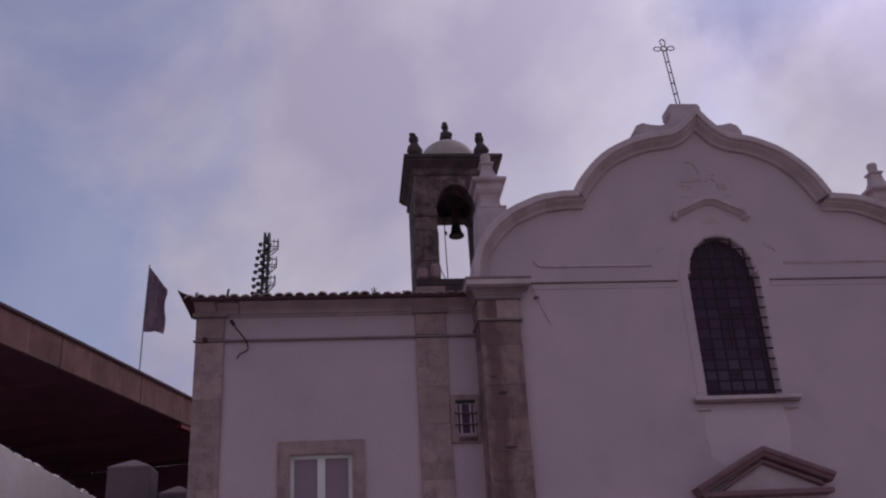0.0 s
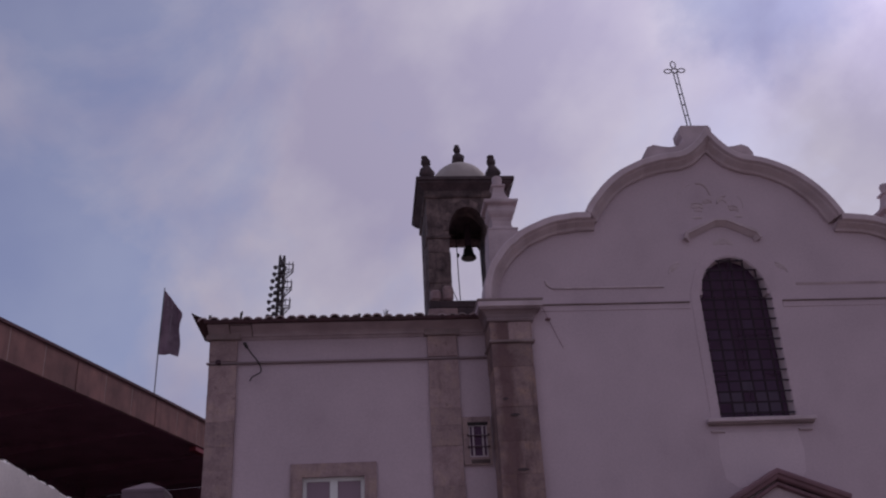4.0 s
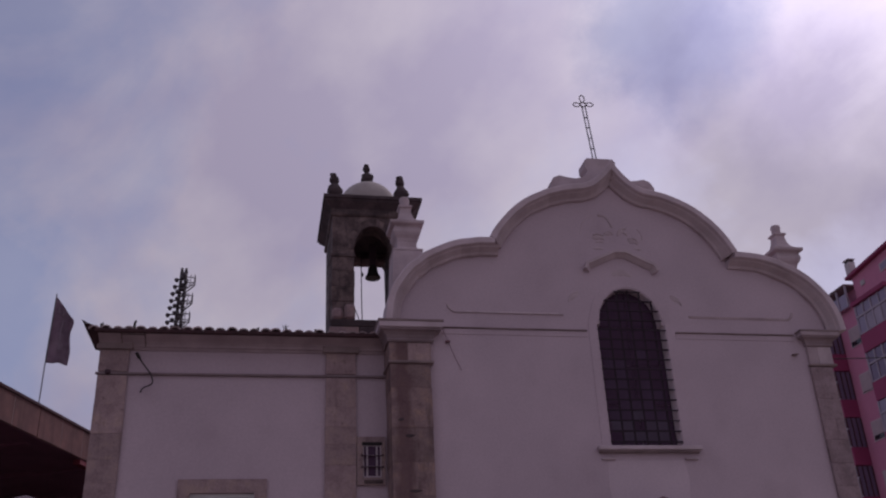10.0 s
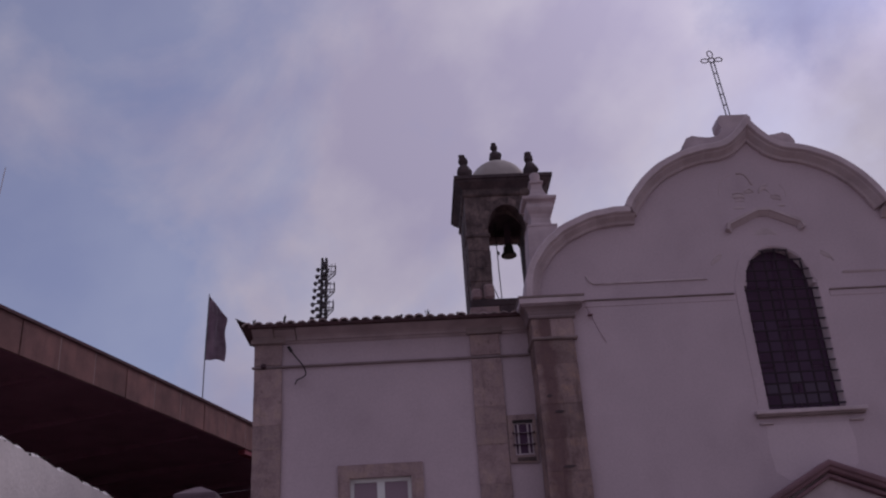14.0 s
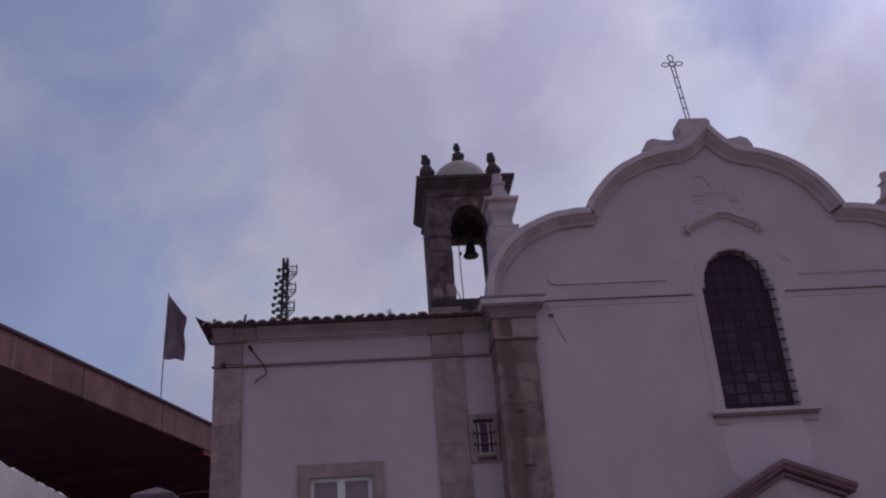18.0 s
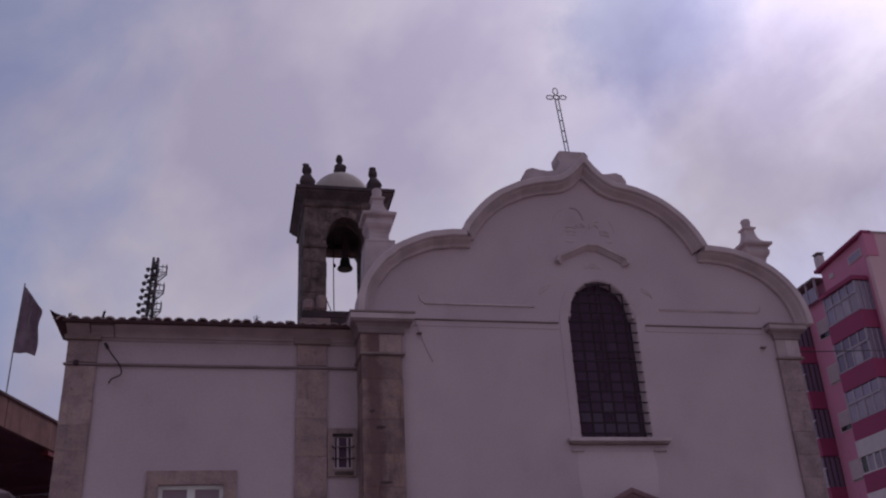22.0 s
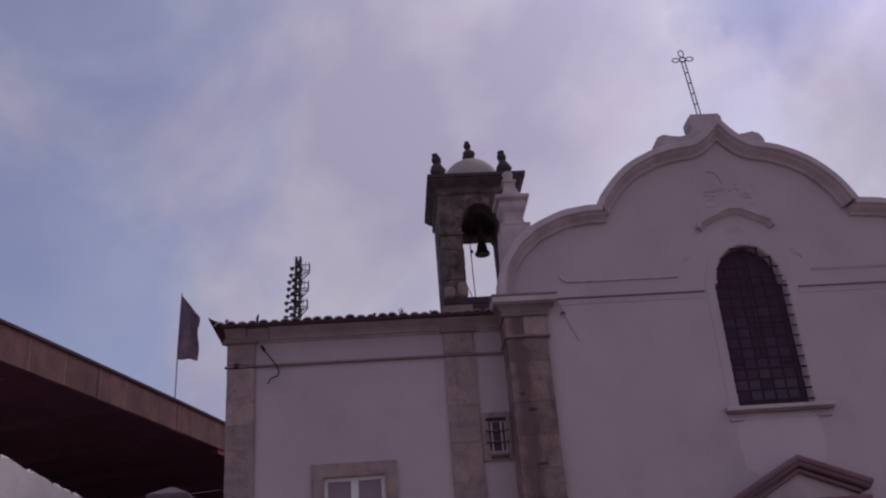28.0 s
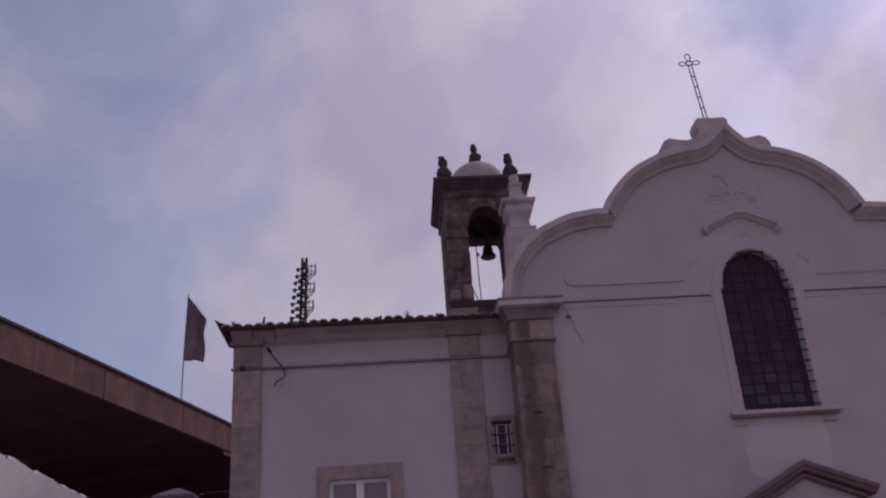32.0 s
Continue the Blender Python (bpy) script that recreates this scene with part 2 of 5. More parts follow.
def stonework(name, tints, dark, scale=2.4, band=None, vary=0.2):
    """Mottled old stone: three tints in patches that differ from block to block, dark water stains, pits; an optional run stain."""
    m = bpy.data.materials.new(name)
    m.use_nodes = True
    n, l = m.node_tree.nodes, m.node_tree.links
    b = n["Principled BSDF"]
    b.inputs["Roughness"].default_value = 0.9
    geo, oi = n.new("ShaderNodeNewGeometry"), n.new("ShaderNodeObjectInfo")
    off = n.new("ShaderNodeVectorMath")
    off.operation = "SCALE"
    off.inputs[0].default_value = (31.0, 17.0, 23.0)
    l.new(oi.outputs["Random"], off.inputs["Scale"])
    pos = n.new("ShaderNodeVectorMath")
    l.new(geo.outputs["Position"], pos.inputs[0])
    l.new(off.outputs["Vector"], pos.inputs[1])

    def cloud(vec, sc, detail, rough=0.55):
        t = n.new("ShaderNodeTexNoise")
        t.inputs["Scale"].default_value, t.inputs["Detail"].default_value, t.inputs["Roughness"].default_value = sc, detail, rough
        l.new(vec, t.inputs["Vector"])
        return t.outputs["Fac"]

    patch = n.new("ShaderNodeValToRGB")
    el = patch.color_ramp.elements
    el[0].position, el[0].color = 0.34, (*tints[0], 1)
    el[1].position, el[1].color = 0.66, (*tints[2], 1)
    mid = el.new(0.5)
    mid.color = (*tints[1], 1)
    l.new(cloud(pos.outputs["Vector"], scale, 7, 0.6), patch.inputs["Fac"])
    col = patch.outputs["Color"]

    def scaled(col, fac, lo, hi):
        r, v = n.new("ShaderNodeMapRange"), n.new("ShaderNodeVectorMath")
        r.inputs["To Min"].default_value, r.inputs["To Max"].default_value = lo, hi
        v.operation = "SCALE"
        l.new(fac, r.inputs["Value"])
        l.new(col, v.inputs[0])
        l.new(r.outputs["Result"], v.inputs["Scale"])
        return v.outputs["Vector"]

    grain = cloud(geo.outputs["Position"], 26, 6)
    col = scaled(col, grain, 0.7, 1.3)
    col = scaled(col, oi.outputs["Random"], 1 - vary, 1 + vary)

    def stained(col, fac, lo, hi, amount, tint):
        r, x = n.new("ShaderNodeMapRange"), n.new("ShaderNodeMix")
        r.inputs["From Min"].default_value, r.inputs["From Max"].default_value, r.inputs["To Max"].default_value = lo, hi, amount
        x.data_type = "RGBA"
        x.inputs["B"].default_value = (*tint, 1)
        l.new(fac, r.inputs["Value"])
        l.new(r.outputs["Result"], x.inputs["Factor"])
        l.new(col, x.inputs["A"])
        return x.outputs["Result"]

    runs = n.new("ShaderNodeMapping")
    runs.inputs["Scale"].default_value = (3.2, 3.2, 0.6)
    l.new(geo.outputs["Position"], runs.inputs["Vector"])
    col = stained(col, cloud(runs.outputs["Vector"], 1.6, 8, 0.65), 0.52, 0.72, 0.75, dark)
    col = stained(col, cloud(geo.outputs["Position"], 9.0, 5, 0.6), 0.6, 0.7, 0.6, dark)
    if band:
        sep, sub, ab, wob, sm = (n.new("ShaderNodeSeparateXYZ"), n.new("ShaderNodeMath"), n.new("ShaderNodeMath"), n.new("ShaderNodeMath"), n.new("ShaderNodeMath"))
        l.new(geo.outputs["Position"], sep.inputs["Vector"])
        sub.operation, ab.operation, wob.operation, sm.operation = "SUBTRACT", "ABSOLUTE", "MULTIPLY", "ADD"
        sub.inputs[1].default_value = band[0] + 0.15
        wob.inputs[1].default_value = 0.3
        l.new(cloud(geo.outputs["Position"], 3.0, 5), wob.inputs[0])
        l.new(sep.outputs["X"], sm.inputs[0])
        l.new(wob.outputs["Value"], sm.inputs[1])
        l.new(sm.outputs["Value"], sub.inputs[0])
        l.new(sub.outputs["Value"], ab.inputs[0])
        col = stained(col, ab.outputs["Value"], band[1], band[1] * 0.4, band[2], band[3])
    l.new(col, b.inputs["Base Color"])
    bp = n.new("ShaderNodeBump")
    bp.inputs["Strength"].default_value, bp.inputs["Distance"].default_value = 0.5, 0.025
    l.new(cloud(geo.outputs["Position"], 14, 7, 0.65), bp.inputs["Height"])
    l.new(bp.outputs["Normal"], b.inputs["Normal"])
    return m


PLASTER = material("pinkish_limewash", (0.54, 0.43, 0.475), (0.465, 0.371, 0.412), 0.9, 0.7, 22, 0.045, 0.3, (0.36, 0.281, 0.31))
PATCH = material("fresh_limewash", (0.60, 0.488, 0.533), (0.53, 0.43, 0.472), 0.9, 0.9, 22, 0.045, 0.3, (0.45, 0.362, 0.397))
TRIM = material("limewashed_moulding", (0.545, 0.442, 0.465), (0.42, 0.335, 0.355), 0.9, 2.2, 30, 0.2, 0.55, (0.26, 0.20, 0.205))
STONE = stonework("limestone", ((0.405, 0.29, 0.262), (0.35, 0.25, 0.252), (0.275, 0.19, 0.198)), (0.165, 0.11, 0.112), 3.8, vary=0.16)
PINKSTONE = stonework("stained_pink_limestone", ((0.31, 0.205, 0.172), (0.255, 0.176, 0.172), (0.182, 0.116, 0.117)), (0.078, 0.045, 0.047), 4.0, (2.6, 0.2, 0.75, (0.12, 0.064, 0.068)), 0.14)
GREYSTONE = stonework("greyed_limestone", ((0.34, 0.25, 0.262), (0.295, 0.215, 0.228), (0.235, 0.168, 0.18)), (0.15, 0.102, 0.112), 3.2, vary=0.12)
DARKSTONE = stonework("weathered_stone", ((0.21, 0.15, 0.14), (0.12, 0.085, 0.083), (0.055, 0.037, 0.038)), (0.032, 0.022, 0.025), 3.4, vary=0.22)
SOOTSTONE = stonework("sooty_stone", ((0.092, 0.064, 0.068), (0.068, 0.047, 0.052), (0.052, 0.036, 0.04)), (0.034, 0.024, 0.027), 2.8, vary=0.2)
PORTAL = material("portal_marble", (0.235, 0.128, 0.15), (0.165, 0.09, 0.108), 0.75, 2.5, 30, 0.2, 0.3, (0.10, 0.06, 0.07))
TILE = material("terracotta", (0.40, 0.275, 0.255), (0.19, 0.115, 0.105), 0.85, 7.0, 40, 0.4, 0.8, (0.08, 0.054, 0.052), vary=0.38)
TILERIM = material("limed_tile_rim", (0.46, 0.36, 0.36), (0.30, 0.22, 0.22), 0.9, 6, 40, 0.3, vary=0.3)
IRON = material("dark_iron", (0.05, 0.024, 0.036), (0.07, 0.034, 0.044), 0.75, 8, 60, 0.1)
GRILLEIRON = material("blackened_grille_iron", (0.02, 0.009, 0.018), (0.03, 0.014, 0.024), 0.8, 8, 60, 0.1)
# wall plaster made paler, with the light on the reveal put in
REVEAL = material("lit_reveal_plaster", (0.70, 0.58, 0.62), (0.62, 0.51, 0.55), 0.9, 1.5, 24, 0.1, 0.15, (0.45, 0.36, 0.38))
OLDTRIM = material("weathered_cornice_paint", (0.45, 0.355, 0.375), (0.35, 0.272, 0.288), 0.9, 2.2, 30, 0.2, 0.55, (0.21, 0.16, 0.165))
BANDPAINT = material("limewashed_band", (0.58, 0.472, 0.505), (0.47, 0.38, 0.405), 0.9, 2.6, 30, 0.2, 0.5, (0.30, 0.235, 0.245))
# stained trim, darkened further for the shade below the church cornices
AGEDSHADE = material("aged_shaded_moulding", (0.30, 0.228, 0.242), (0.215, 0.16, 0.17), 0.9, 2.4, 30, 0.25, 0.6, (0.16, 0.12, 0.125))
# dirt and the shadow line of thin mouldings together in one dark colour
STAINSHADE = material("weathered_shaded_course", (0.31, 0.235, 0.235), (0.22, 0.165, 0.165), 0.9, 3, 34, 0.25, 0.6, (0.14, 0.105, 0.105))
# dark red-brown, with the shade under the eaves put into the colour
DARKTILE = material("eave_shade_tile", (0.062, 0.024, 0.028), (0.042, 0.018, 0.021), 0.9, 5, 40, 0.3, 0.5, (0.035, 0.018, 0.02))
MORTAR = material("pale_joint_mortar", (0.31, 0.215, 0.20), (0.24, 0.16, 0.15), 0.9, 4, 40, 0.2)
DARKFRAME = material("dark_window_frame", (0.03, 0.02, 0.022), (0.045, 0.03, 0.03), 0.6, 5, 40, 0.05)
DOMELIME = material("greyed_dome_lime", (0.47, 0.415, 0.39), (0.37, 0.325, 0.305), 0.9, 2.2, 30, 0.2, 0.5, (0.24, 0.20, 0.185))
BRONZE = material("bell_bronze", (0.07, 0.065, 0.05), (0.04, 0.05, 0.045), 0.5, 6, 50, 0.1, metal=0.8)
CONCRETE = material("concrete", (0.225, 0.108, 0.098), (0.135, 0.066, 0.064), 0.9, 2.0, 22, 0.25, 0.7, (0.065, 0.036, 0.038), vary=0.16, streak=True)
SOFFIT = material("dark_soffit", (0.25, 0.108, 0.155), (0.19, 0.08, 0.118), 0.95, 0.7, 14, 0.2, 0.5, (0.12, 0.054, 0.076))
PAINTWALL = material("rough_white_wall", (0.70, 0.645, 0.64), (0.6, 0.55, 0.545), 0.9, 1.2, 18, 0.4, 0.3, (0.36, 0.32, 0.32))
PINK = material("pink_render", (0.60, 0.225, 0.345), (0.53, 0.197, 0.305), 0.85, 0.5, 12, 0.05, 0.2, (0.38, 0.137, 0.215))
RED = material("red_render", (0.30, 0.043, 0.122), (0.25, 0.036, 0.10), 0.8, 0.5, 12, 0.05, 0.2, (0.17, 0.034, 0.07))
BEIGE = material("beige_render", (0.69, 0.45, 0.50), (0.62, 0.405, 0.45), 0.9, 0.3, 10, 0.05, 0.2, (0.43, 0.28, 0.30))
BAYPAINT = material("dulled_bay_paint", (0.40, 0.335, 0.40), (0.32, 0.27, 0.33), 0.6, 2, 40, 0.03, vary=0.12)
NET = material("lavender_net_curtain", (0.36, 0.315, 0.385), (0.29, 0.25, 0.315), 0.9, 1.5, 30, 0.05, vary=0.25)
BLIND = material("beige_blind", (0.52, 0.40, 0.43), (0.45, 0.345, 0.375), 0.75, 2, 30, 0.03, vary=0.15)
WHITEPAINT = material("white_paint", (0.75, 0.75, 0.74), (0.66, 0.66, 0.65), 0.55, 3, 40, 0.03)
OLDPAINT = material("greyed_white_paint", (0.56, 0.485, 0.51), (0.47, 0.40, 0.43), 0.6, 2, 40, 0.03, vary=0.12)
GREYSASH = material("dulled_sash_paint", (0.52, 0.44, 0.47), (0.43, 0.365, 0.39), 0.7, 4, 40, 0.05)
SHUTTER = material("grey_blind", (0.52, 0.46, 0.47), (0.44, 0.39, 0.4), 0.7, 2, 30, 0.03, vary=0.15)
CLOTH = material("grey_flag_cloth", (0.32, 0.235, 0.29), (0.21, 0.15, 0.19), 0.9, 4.5, 60, 0.15, 0.7, (0.46, 0.37, 0.41))
FLAGPRINT = material("pale_flag_print", (0.36, 0.30, 0.34), (0.30, 0.24, 0.28), 0.9, 6, 60, 0.1)
STEEL = material("galvanised_steel", (0.22, 0.22, 0.23), (0.16, 0.16, 0.17), 0.5, 5, 50, 0.05, metal=0.6)
DARKSTEEL = material("dark_steel", (0.05, 0.042, 0.05), (0.075, 0.06, 0.068), 0.6, 5, 50, 0.05, metal=0.3)
# assumed pale warm paving, picked for the fill light it throws up
BOUNCEGROUND = material("warm_bounce_ground", (0.34, 0.275, 0.235), (0.26, 0.21, 0.18), 0.85, 0.6, 16, 0.4, 0.3, (0.16, 0.13, 0.12))
MOSS = material("dry_moss", (0.035, 0.03, 0.025), (0.06, 0.055, 0.035), 0.95, 6, 50, 0.2)
RUST = material("red_oxide_edge", (0.085, 0.03, 0.038), (0.06, 0.024, 0.03), 0.85, 1.5, 30, 0.1)
OXRED = material("dull_oxide_red", (0.22, 0.03, 0.045), (0.17, 0.025, 0.035), 0.7, 3, 40, 0.05)
SIGNRED = material("sign_red", (0.45, 0.03, 0.05), (0.40, 0.03, 0.05), 0.4, 3, 40, 0.0)
SIGNYELLOW = material("sign_yellow", (0.62, 0.33, 0.04), (0.56, 0.28, 0.04), 0.4, 3, 40, 0.0)
SIGNGREY = material("sign_grey_edge", (0.25, 0.24, 0.25), (0.2, 0.2, 0.2), 0.5, 3, 40, 0.0)
CABLE = material("black_cable", (0.026, 0.02, 0.022), (0.036, 0.028, 0.03), 0.95, 5, 40, 0.0)


def glass(name, colour, rough=0.08, gloss=0.5):
    m = bpy.data.materials.new(name)
    m.use_nodes = True
    b = m.node_tree.nodes["Principled BSDF"]
    b.inputs["Base Color"].default_value = (*colour, 1)
    b.inputs["Roughness"].default_value = rough
    b.inputs["Specular IOR Level"].default_value = gloss
    n = m.node_tree.nodes.new("ShaderNodeTexNoise")
    n.inputs["Scale"].default_value = 1.3
    bp = m.node_tree.nodes.new("ShaderNodeBump")
    bp.inputs["Strength"].default_value, bp.inputs["Distance"].default_value = 0.05, 0.02
    m.node_tree.links.new(n.outputs["Fac"], bp.inputs["Height"])
    m.node_tree.links.new(bp.outputs["Normal"], b.inputs["Normal"])
    return m


DARKGLASS = glass("dark_pane", (0.03, 0.02, 0.028))
DUSTYGLASS = glass("dusty_dark_pane", (0.09, 0.046, 0.088), 0.5, 0.15)
# two lighter glass colours that stand for pale reflections in the panes
DIMREFLECTGLASS = glass("dim_reflection_pane", (0.11, 0.066, 0.118), 0.5, 0.15)
REFLECTGLASS = glass("pale_reflection_pane", (0.14, 0.105, 0.152), 0.5, 0.15)
MAUVEGLASS = glass("unlit_mauve_pane", (0.17, 0.125, 0.20), 0.2, 0.4)
CURTAINGLASS = glass("mauve_curtained_pane", (0.27, 0.19, 0.235), 0.3, 0.3)
PALEGLASS = glass("curtained_pane", (0.27, 0.225, 0.32), 0.2, 0.4)


# ---- mesh helpers ----
def link(name, bm, mat, parent=None, label="", smooth=False):
    me = bpy.data.meshes.new(name)
    bmesh.ops.recalc_face_normals(bm, faces=bm.faces)
    bm.to_mesh(me)
    bm.free()
    me.materials.append(mat)
    if smooth:
        me.polygons.foreach_set("use_smooth", [True] * len(me.polygons))
        me.set_sharp_from_angle(angle=radians(40))
    ob = new(name, me)
    if parent:
        ob.parent = parent
    if label:
        ob["label"] = label
    return ob


def part(name, bm, mat, parent, label="", smooth=False):
    return link(name, bm, mat, parent, label, smooth)


def add_box(bm, x0, x1, y0, y1, z0, z1, bevel=0.0):
    vs = [bm.verts.new(c) for c in ((x0, y0, z0), (x1, y0, z0), (x1, y1, z0), (x0, y1, z0), (x0, y0, z1), (x1, y0, z1), (x1, y1, z1), (x0, y1, z1))]
    fs = [bm.faces.new([vs[i] for i in f]) for f in ((0, 3, 2, 1), (4, 5, 6, 7), (0, 1, 5, 4), (1, 2, 6, 5), (2, 3, 7, 6), (3, 0, 4, 7))]
    if bevel:
        es = {e for f in fs for e in f.edges}
        bmesh.ops.bevel(bm, geom=list(es), offset=bevel, segments=1, affect="EDGES")
    return bm


def box(x0, x1, y0, y1, z0, z1, bevel=0.0):
    return add_box(bmesh.new(), x0, x1, y0, y1, z0, z1, bevel)


def prism(outline, y0, y1, bm=None):
    """A flat outline of (x, z) pushed from y0 to y1."""
    bm = bm or bmesh.new()
    a = [bm.verts.new((x, y0, z)) for x, z in outline]
    b = [bm.verts.new((x, y1, z)) for x, z in outline]
    n = len(a)
    bm.faces.new(a)
    bm.faces.new(b[::-1])
    for i in range(n):
        bm.faces.new((a[i], b[i], b[(i + 1) % n], a[(i + 1) % n]))
    return bm


def wall_with_holes(x0, x1, z0, z1, y0, y1, top=None, hole=None):
    """A wall whose face may have an arched top outline and one opening (list of x, z, anticlockwise)."""
    bm = bmesh.new()
    outline = top or [(x0, z0), (x1, z0), (x1, z1), (x0, z1)]
    for y in (y0, y1):
        loops = []
        for pts in ([outline] + ([hole] if hole else [])):
            vs = [bm.verts.new((x, y, z)) for x, z in pts]
            loops += [bm.edges.new((vs[i], vs[(i + 1) % len(vs)])) for i in range(len(vs))]
        bmesh.ops.triangle_fill(bm, use_beauty=True, edges=loops)
    bm.verts.ensure_lookup_table()
    n = (len(bm.verts)) // 2
    start = 0
    for pts in ([outline] + ([hole] if hole else [])):
        k = len(pts)
        for i in range(k):
            j = (i + 1) % k
            bm.faces.new((bm.verts[start + i], bm.verts[start + j], bm.verts[n + start + j], bm.verts[n + start + i]))
        start += k
    return bm


def sweep(path, profile, bm=None, worn=0.0):
    """A moulding: profile of (out, up) carried along path points (x, z) in the facade; out is away from the wall's edge in
    the plane, depth runs towards the viewer. profile entries: (offset along the path normal, y)."""
    bm = bm or bmesh.new()
    rings = []
    n = len(path)
    for i, (x, z) in enumerate(path):
        if 0 < i < n - 1:
            d1 = Vector((path[i][0] - path[i - 1][0], path[i][1] - path[i - 1][1])).normalized()
            d2 = Vector((path[i + 1][0] - path[i][0], path[i + 1][1] - path[i][1])).normalized()
            d = (d1 + d2)
            if d.length < 1e-6:
                d = d1
            d.normalize()
            k = 1 / max(0.35, d.dot(d1))
        else:
            a, b = (0, 1) if i == 0 else (n - 2, n - 1)
            d = Vector((path[b][0] - path[a][0], path[b][1] - path[a][1])).normalized()
            k = 1
        nx, nz = -d.y, d.x
        wob = worn * noise.noise((x * 3.1, z * 3.1, 5.0))
        rings.append([bm.verts.new((x + nx * (o + wob) * k, y + wob, z + nz * (o + wob) * k)) for o, y in profile])
    m = len(profile)
    for i in range(n - 1):
        for j in range(m):
            bm.faces.new((rings[i][j], rings[i + 1][j], rings[i + 1][(j + 1) % m], rings[i][(j + 1) % m]))
    bm.faces.new(rings[0])
    bm.faces.new(rings[-1][::-1])
    return bm


def ring_moulding(x0, x1, y0, y1, profile, bm=None):
    """A moulding that runs round a rectangle in plan: profile of (overhang, z) from below to the top; closed above and below."""
    bm = bm or bmesh.new()
    rings = [[bm.verts.new(c) for c in ((x0 - o, y0 - o, z), (x1 + o, y0 - o, z), (x1 + o, y1 + o, z), (x0 - o, y1 + o, z))] for o, z in profile]
    for a, b in zip(rings, rings[1:]):
        for i in range(4):
            bm.faces.new((a[i], a[(i + 1) % 4], b[(i + 1) % 4], b[i]))
    bm.faces.new(rings[0][::-1])
    bm.faces.new(rings[-1])
    return bm


def lathe(profile, seg=16, bm=None, at=(0, 0, 0), square=False):
    """A turned form from (radius, z); square makes it four-sided, set parallel to the walls."""
    bm = bm or bmesh.new()
    seg = 4 if square else seg
    off = math.pi / 4 if square else 0
    k = math.sqrt(2) if square else 1
    rings = [[bm.verts.new((at[0] + r * k * math.cos(off + 2 * math.pi * i / seg), at[1] + r * k * math.sin(off + 2 * math.pi * i / seg), at[2] + z))
              for i in range(seg)] for r, z in profile]
    for a, b in zip(rings, rings[1:]):
        for i in range(seg):
            bm.faces.new((a[i], a[(i + 1) % seg], b[(i + 1) % seg], b[i]))
    bm.faces.new(rings[0][::-1])
    bm.faces.new(rings[-1])
    return bm


def tube(points, r, seg=6, bm=None):
    bm = bm or bmesh.new()
    pts = [Vector(p) for p in points]
    rings = []
    for i, p in enumerate(pts):
        d = (pts[min(i + 1, len(pts) - 1)] - pts[max(i - 1, 0)]).normalized()
        ref = Vector((0, 1, 0)) if abs(d.y) < 0.9 else Vector((1, 0, 0))
        u = d.cross(ref).normalized()
        v = d.cross(u)
        rings.append([bm.verts.new(p + r * (math.cos(2 * math.pi * k / seg) * u + math.sin(2 * math.pi * k / seg) * v)) for k in range(seg)])
    for a, b in zip(rings, rings[1:]):
        for i in range(seg):
            bm.faces.new((a[i], a[(i + 1) % seg], b[(i + 1) % seg], b[i]))
    bm.faces.new(rings[0][::-1])
    bm.faces.new(rings[-1])
    return bm


def thing(name, label, category, at=(0, 0, 0), group=""):
    e = new(name)
    e.location = at
    return tagged(e, label, category, group)


# ---- ground ----
# the ground is out of view; its pale colour brightens the church front
gb = bmesh.new()
bmesh.ops.create_grid(gb, x_segments=8, y_segments=8, size=2500)
ground = link("ground", gb, BOUNCEGROUND)
tagged(ground, "unseen ground before the church, coloured pale to bounce warm light", "ground", kind="structure")

# ---- church ----
CX, FY = 7.25, 17.0            # middle of the gable; plane of the church front
WY = 17.6                      # plane of the side wing's front
church = thing("church", "white limewashed baroque church front with a curved gable", "church", (CX, FY, 0))
CO = Vector((CX, FY, 0))


def shift(bm, by):
    bmesh.ops.translate(bm, verts=bm.verts, vec=by)
    return bm


def church_part(name, bm, mat, label="", smooth=False, parent=None):
    return part(name, shift(bm, -CO), mat, parent or church, label, smooth)


# half outline of the gable, from the shoulder to the top: a quarter ellipse, a round arch and an ogee
def gable_half(sag, ex, ez, ea, eb, reach, notch=2.62):
    """From the shoulder to the top, with a little settlement of that flank; the upper curve is an ellipse."""
    pts = [(notch + reach * math.cos(a), 8.2 + (1.92 - sag) * math.sin(a) ** 0.97) for a in [math.pi / 2 * i / 16 for i in range(17)]]
    a0, a1 = math.asin((10.14 - sag - ez) / eb), math.acos((0.83 - ex) / ea)
    pts += [(ex + ea * math.cos(a), ez + eb * math.sin(a)) for a in [a0 + (a1 - a0) * i / 14 for i in range(15)]]
    z1 = ez + eb * math.sin(a1)
    pts += [(0.83 * (1 - s), z1 + (12.02 - z1) * s ** 1.9) for s in [i / 7 for i in range(1, 8)]]
    return pts


left_half, right_half = gable_half(0.09, 0.6, 8.9, 2.49, 2.49, 2.14, 2.82), gable_half(0.2, 0.47, 9.14, 2.26, 2.20, 2.07)
gable = [(CX + x, z) for x, z in right_half] + [(CX - x, z) for x, z in left_half[-2::-1]]
outline = [(CX - 4.85, 0), (CX + 4.31, 0), (CX + 4.31, 8.2)] + [(CX + x * 0.975, z - 0.03) for x, z in right_half[1:]] + \
          [(CX - x * 0.975, z - 0.03) for x, z in left_half[-2:0:-1]] + [(CX - 4.85, 8.2)]
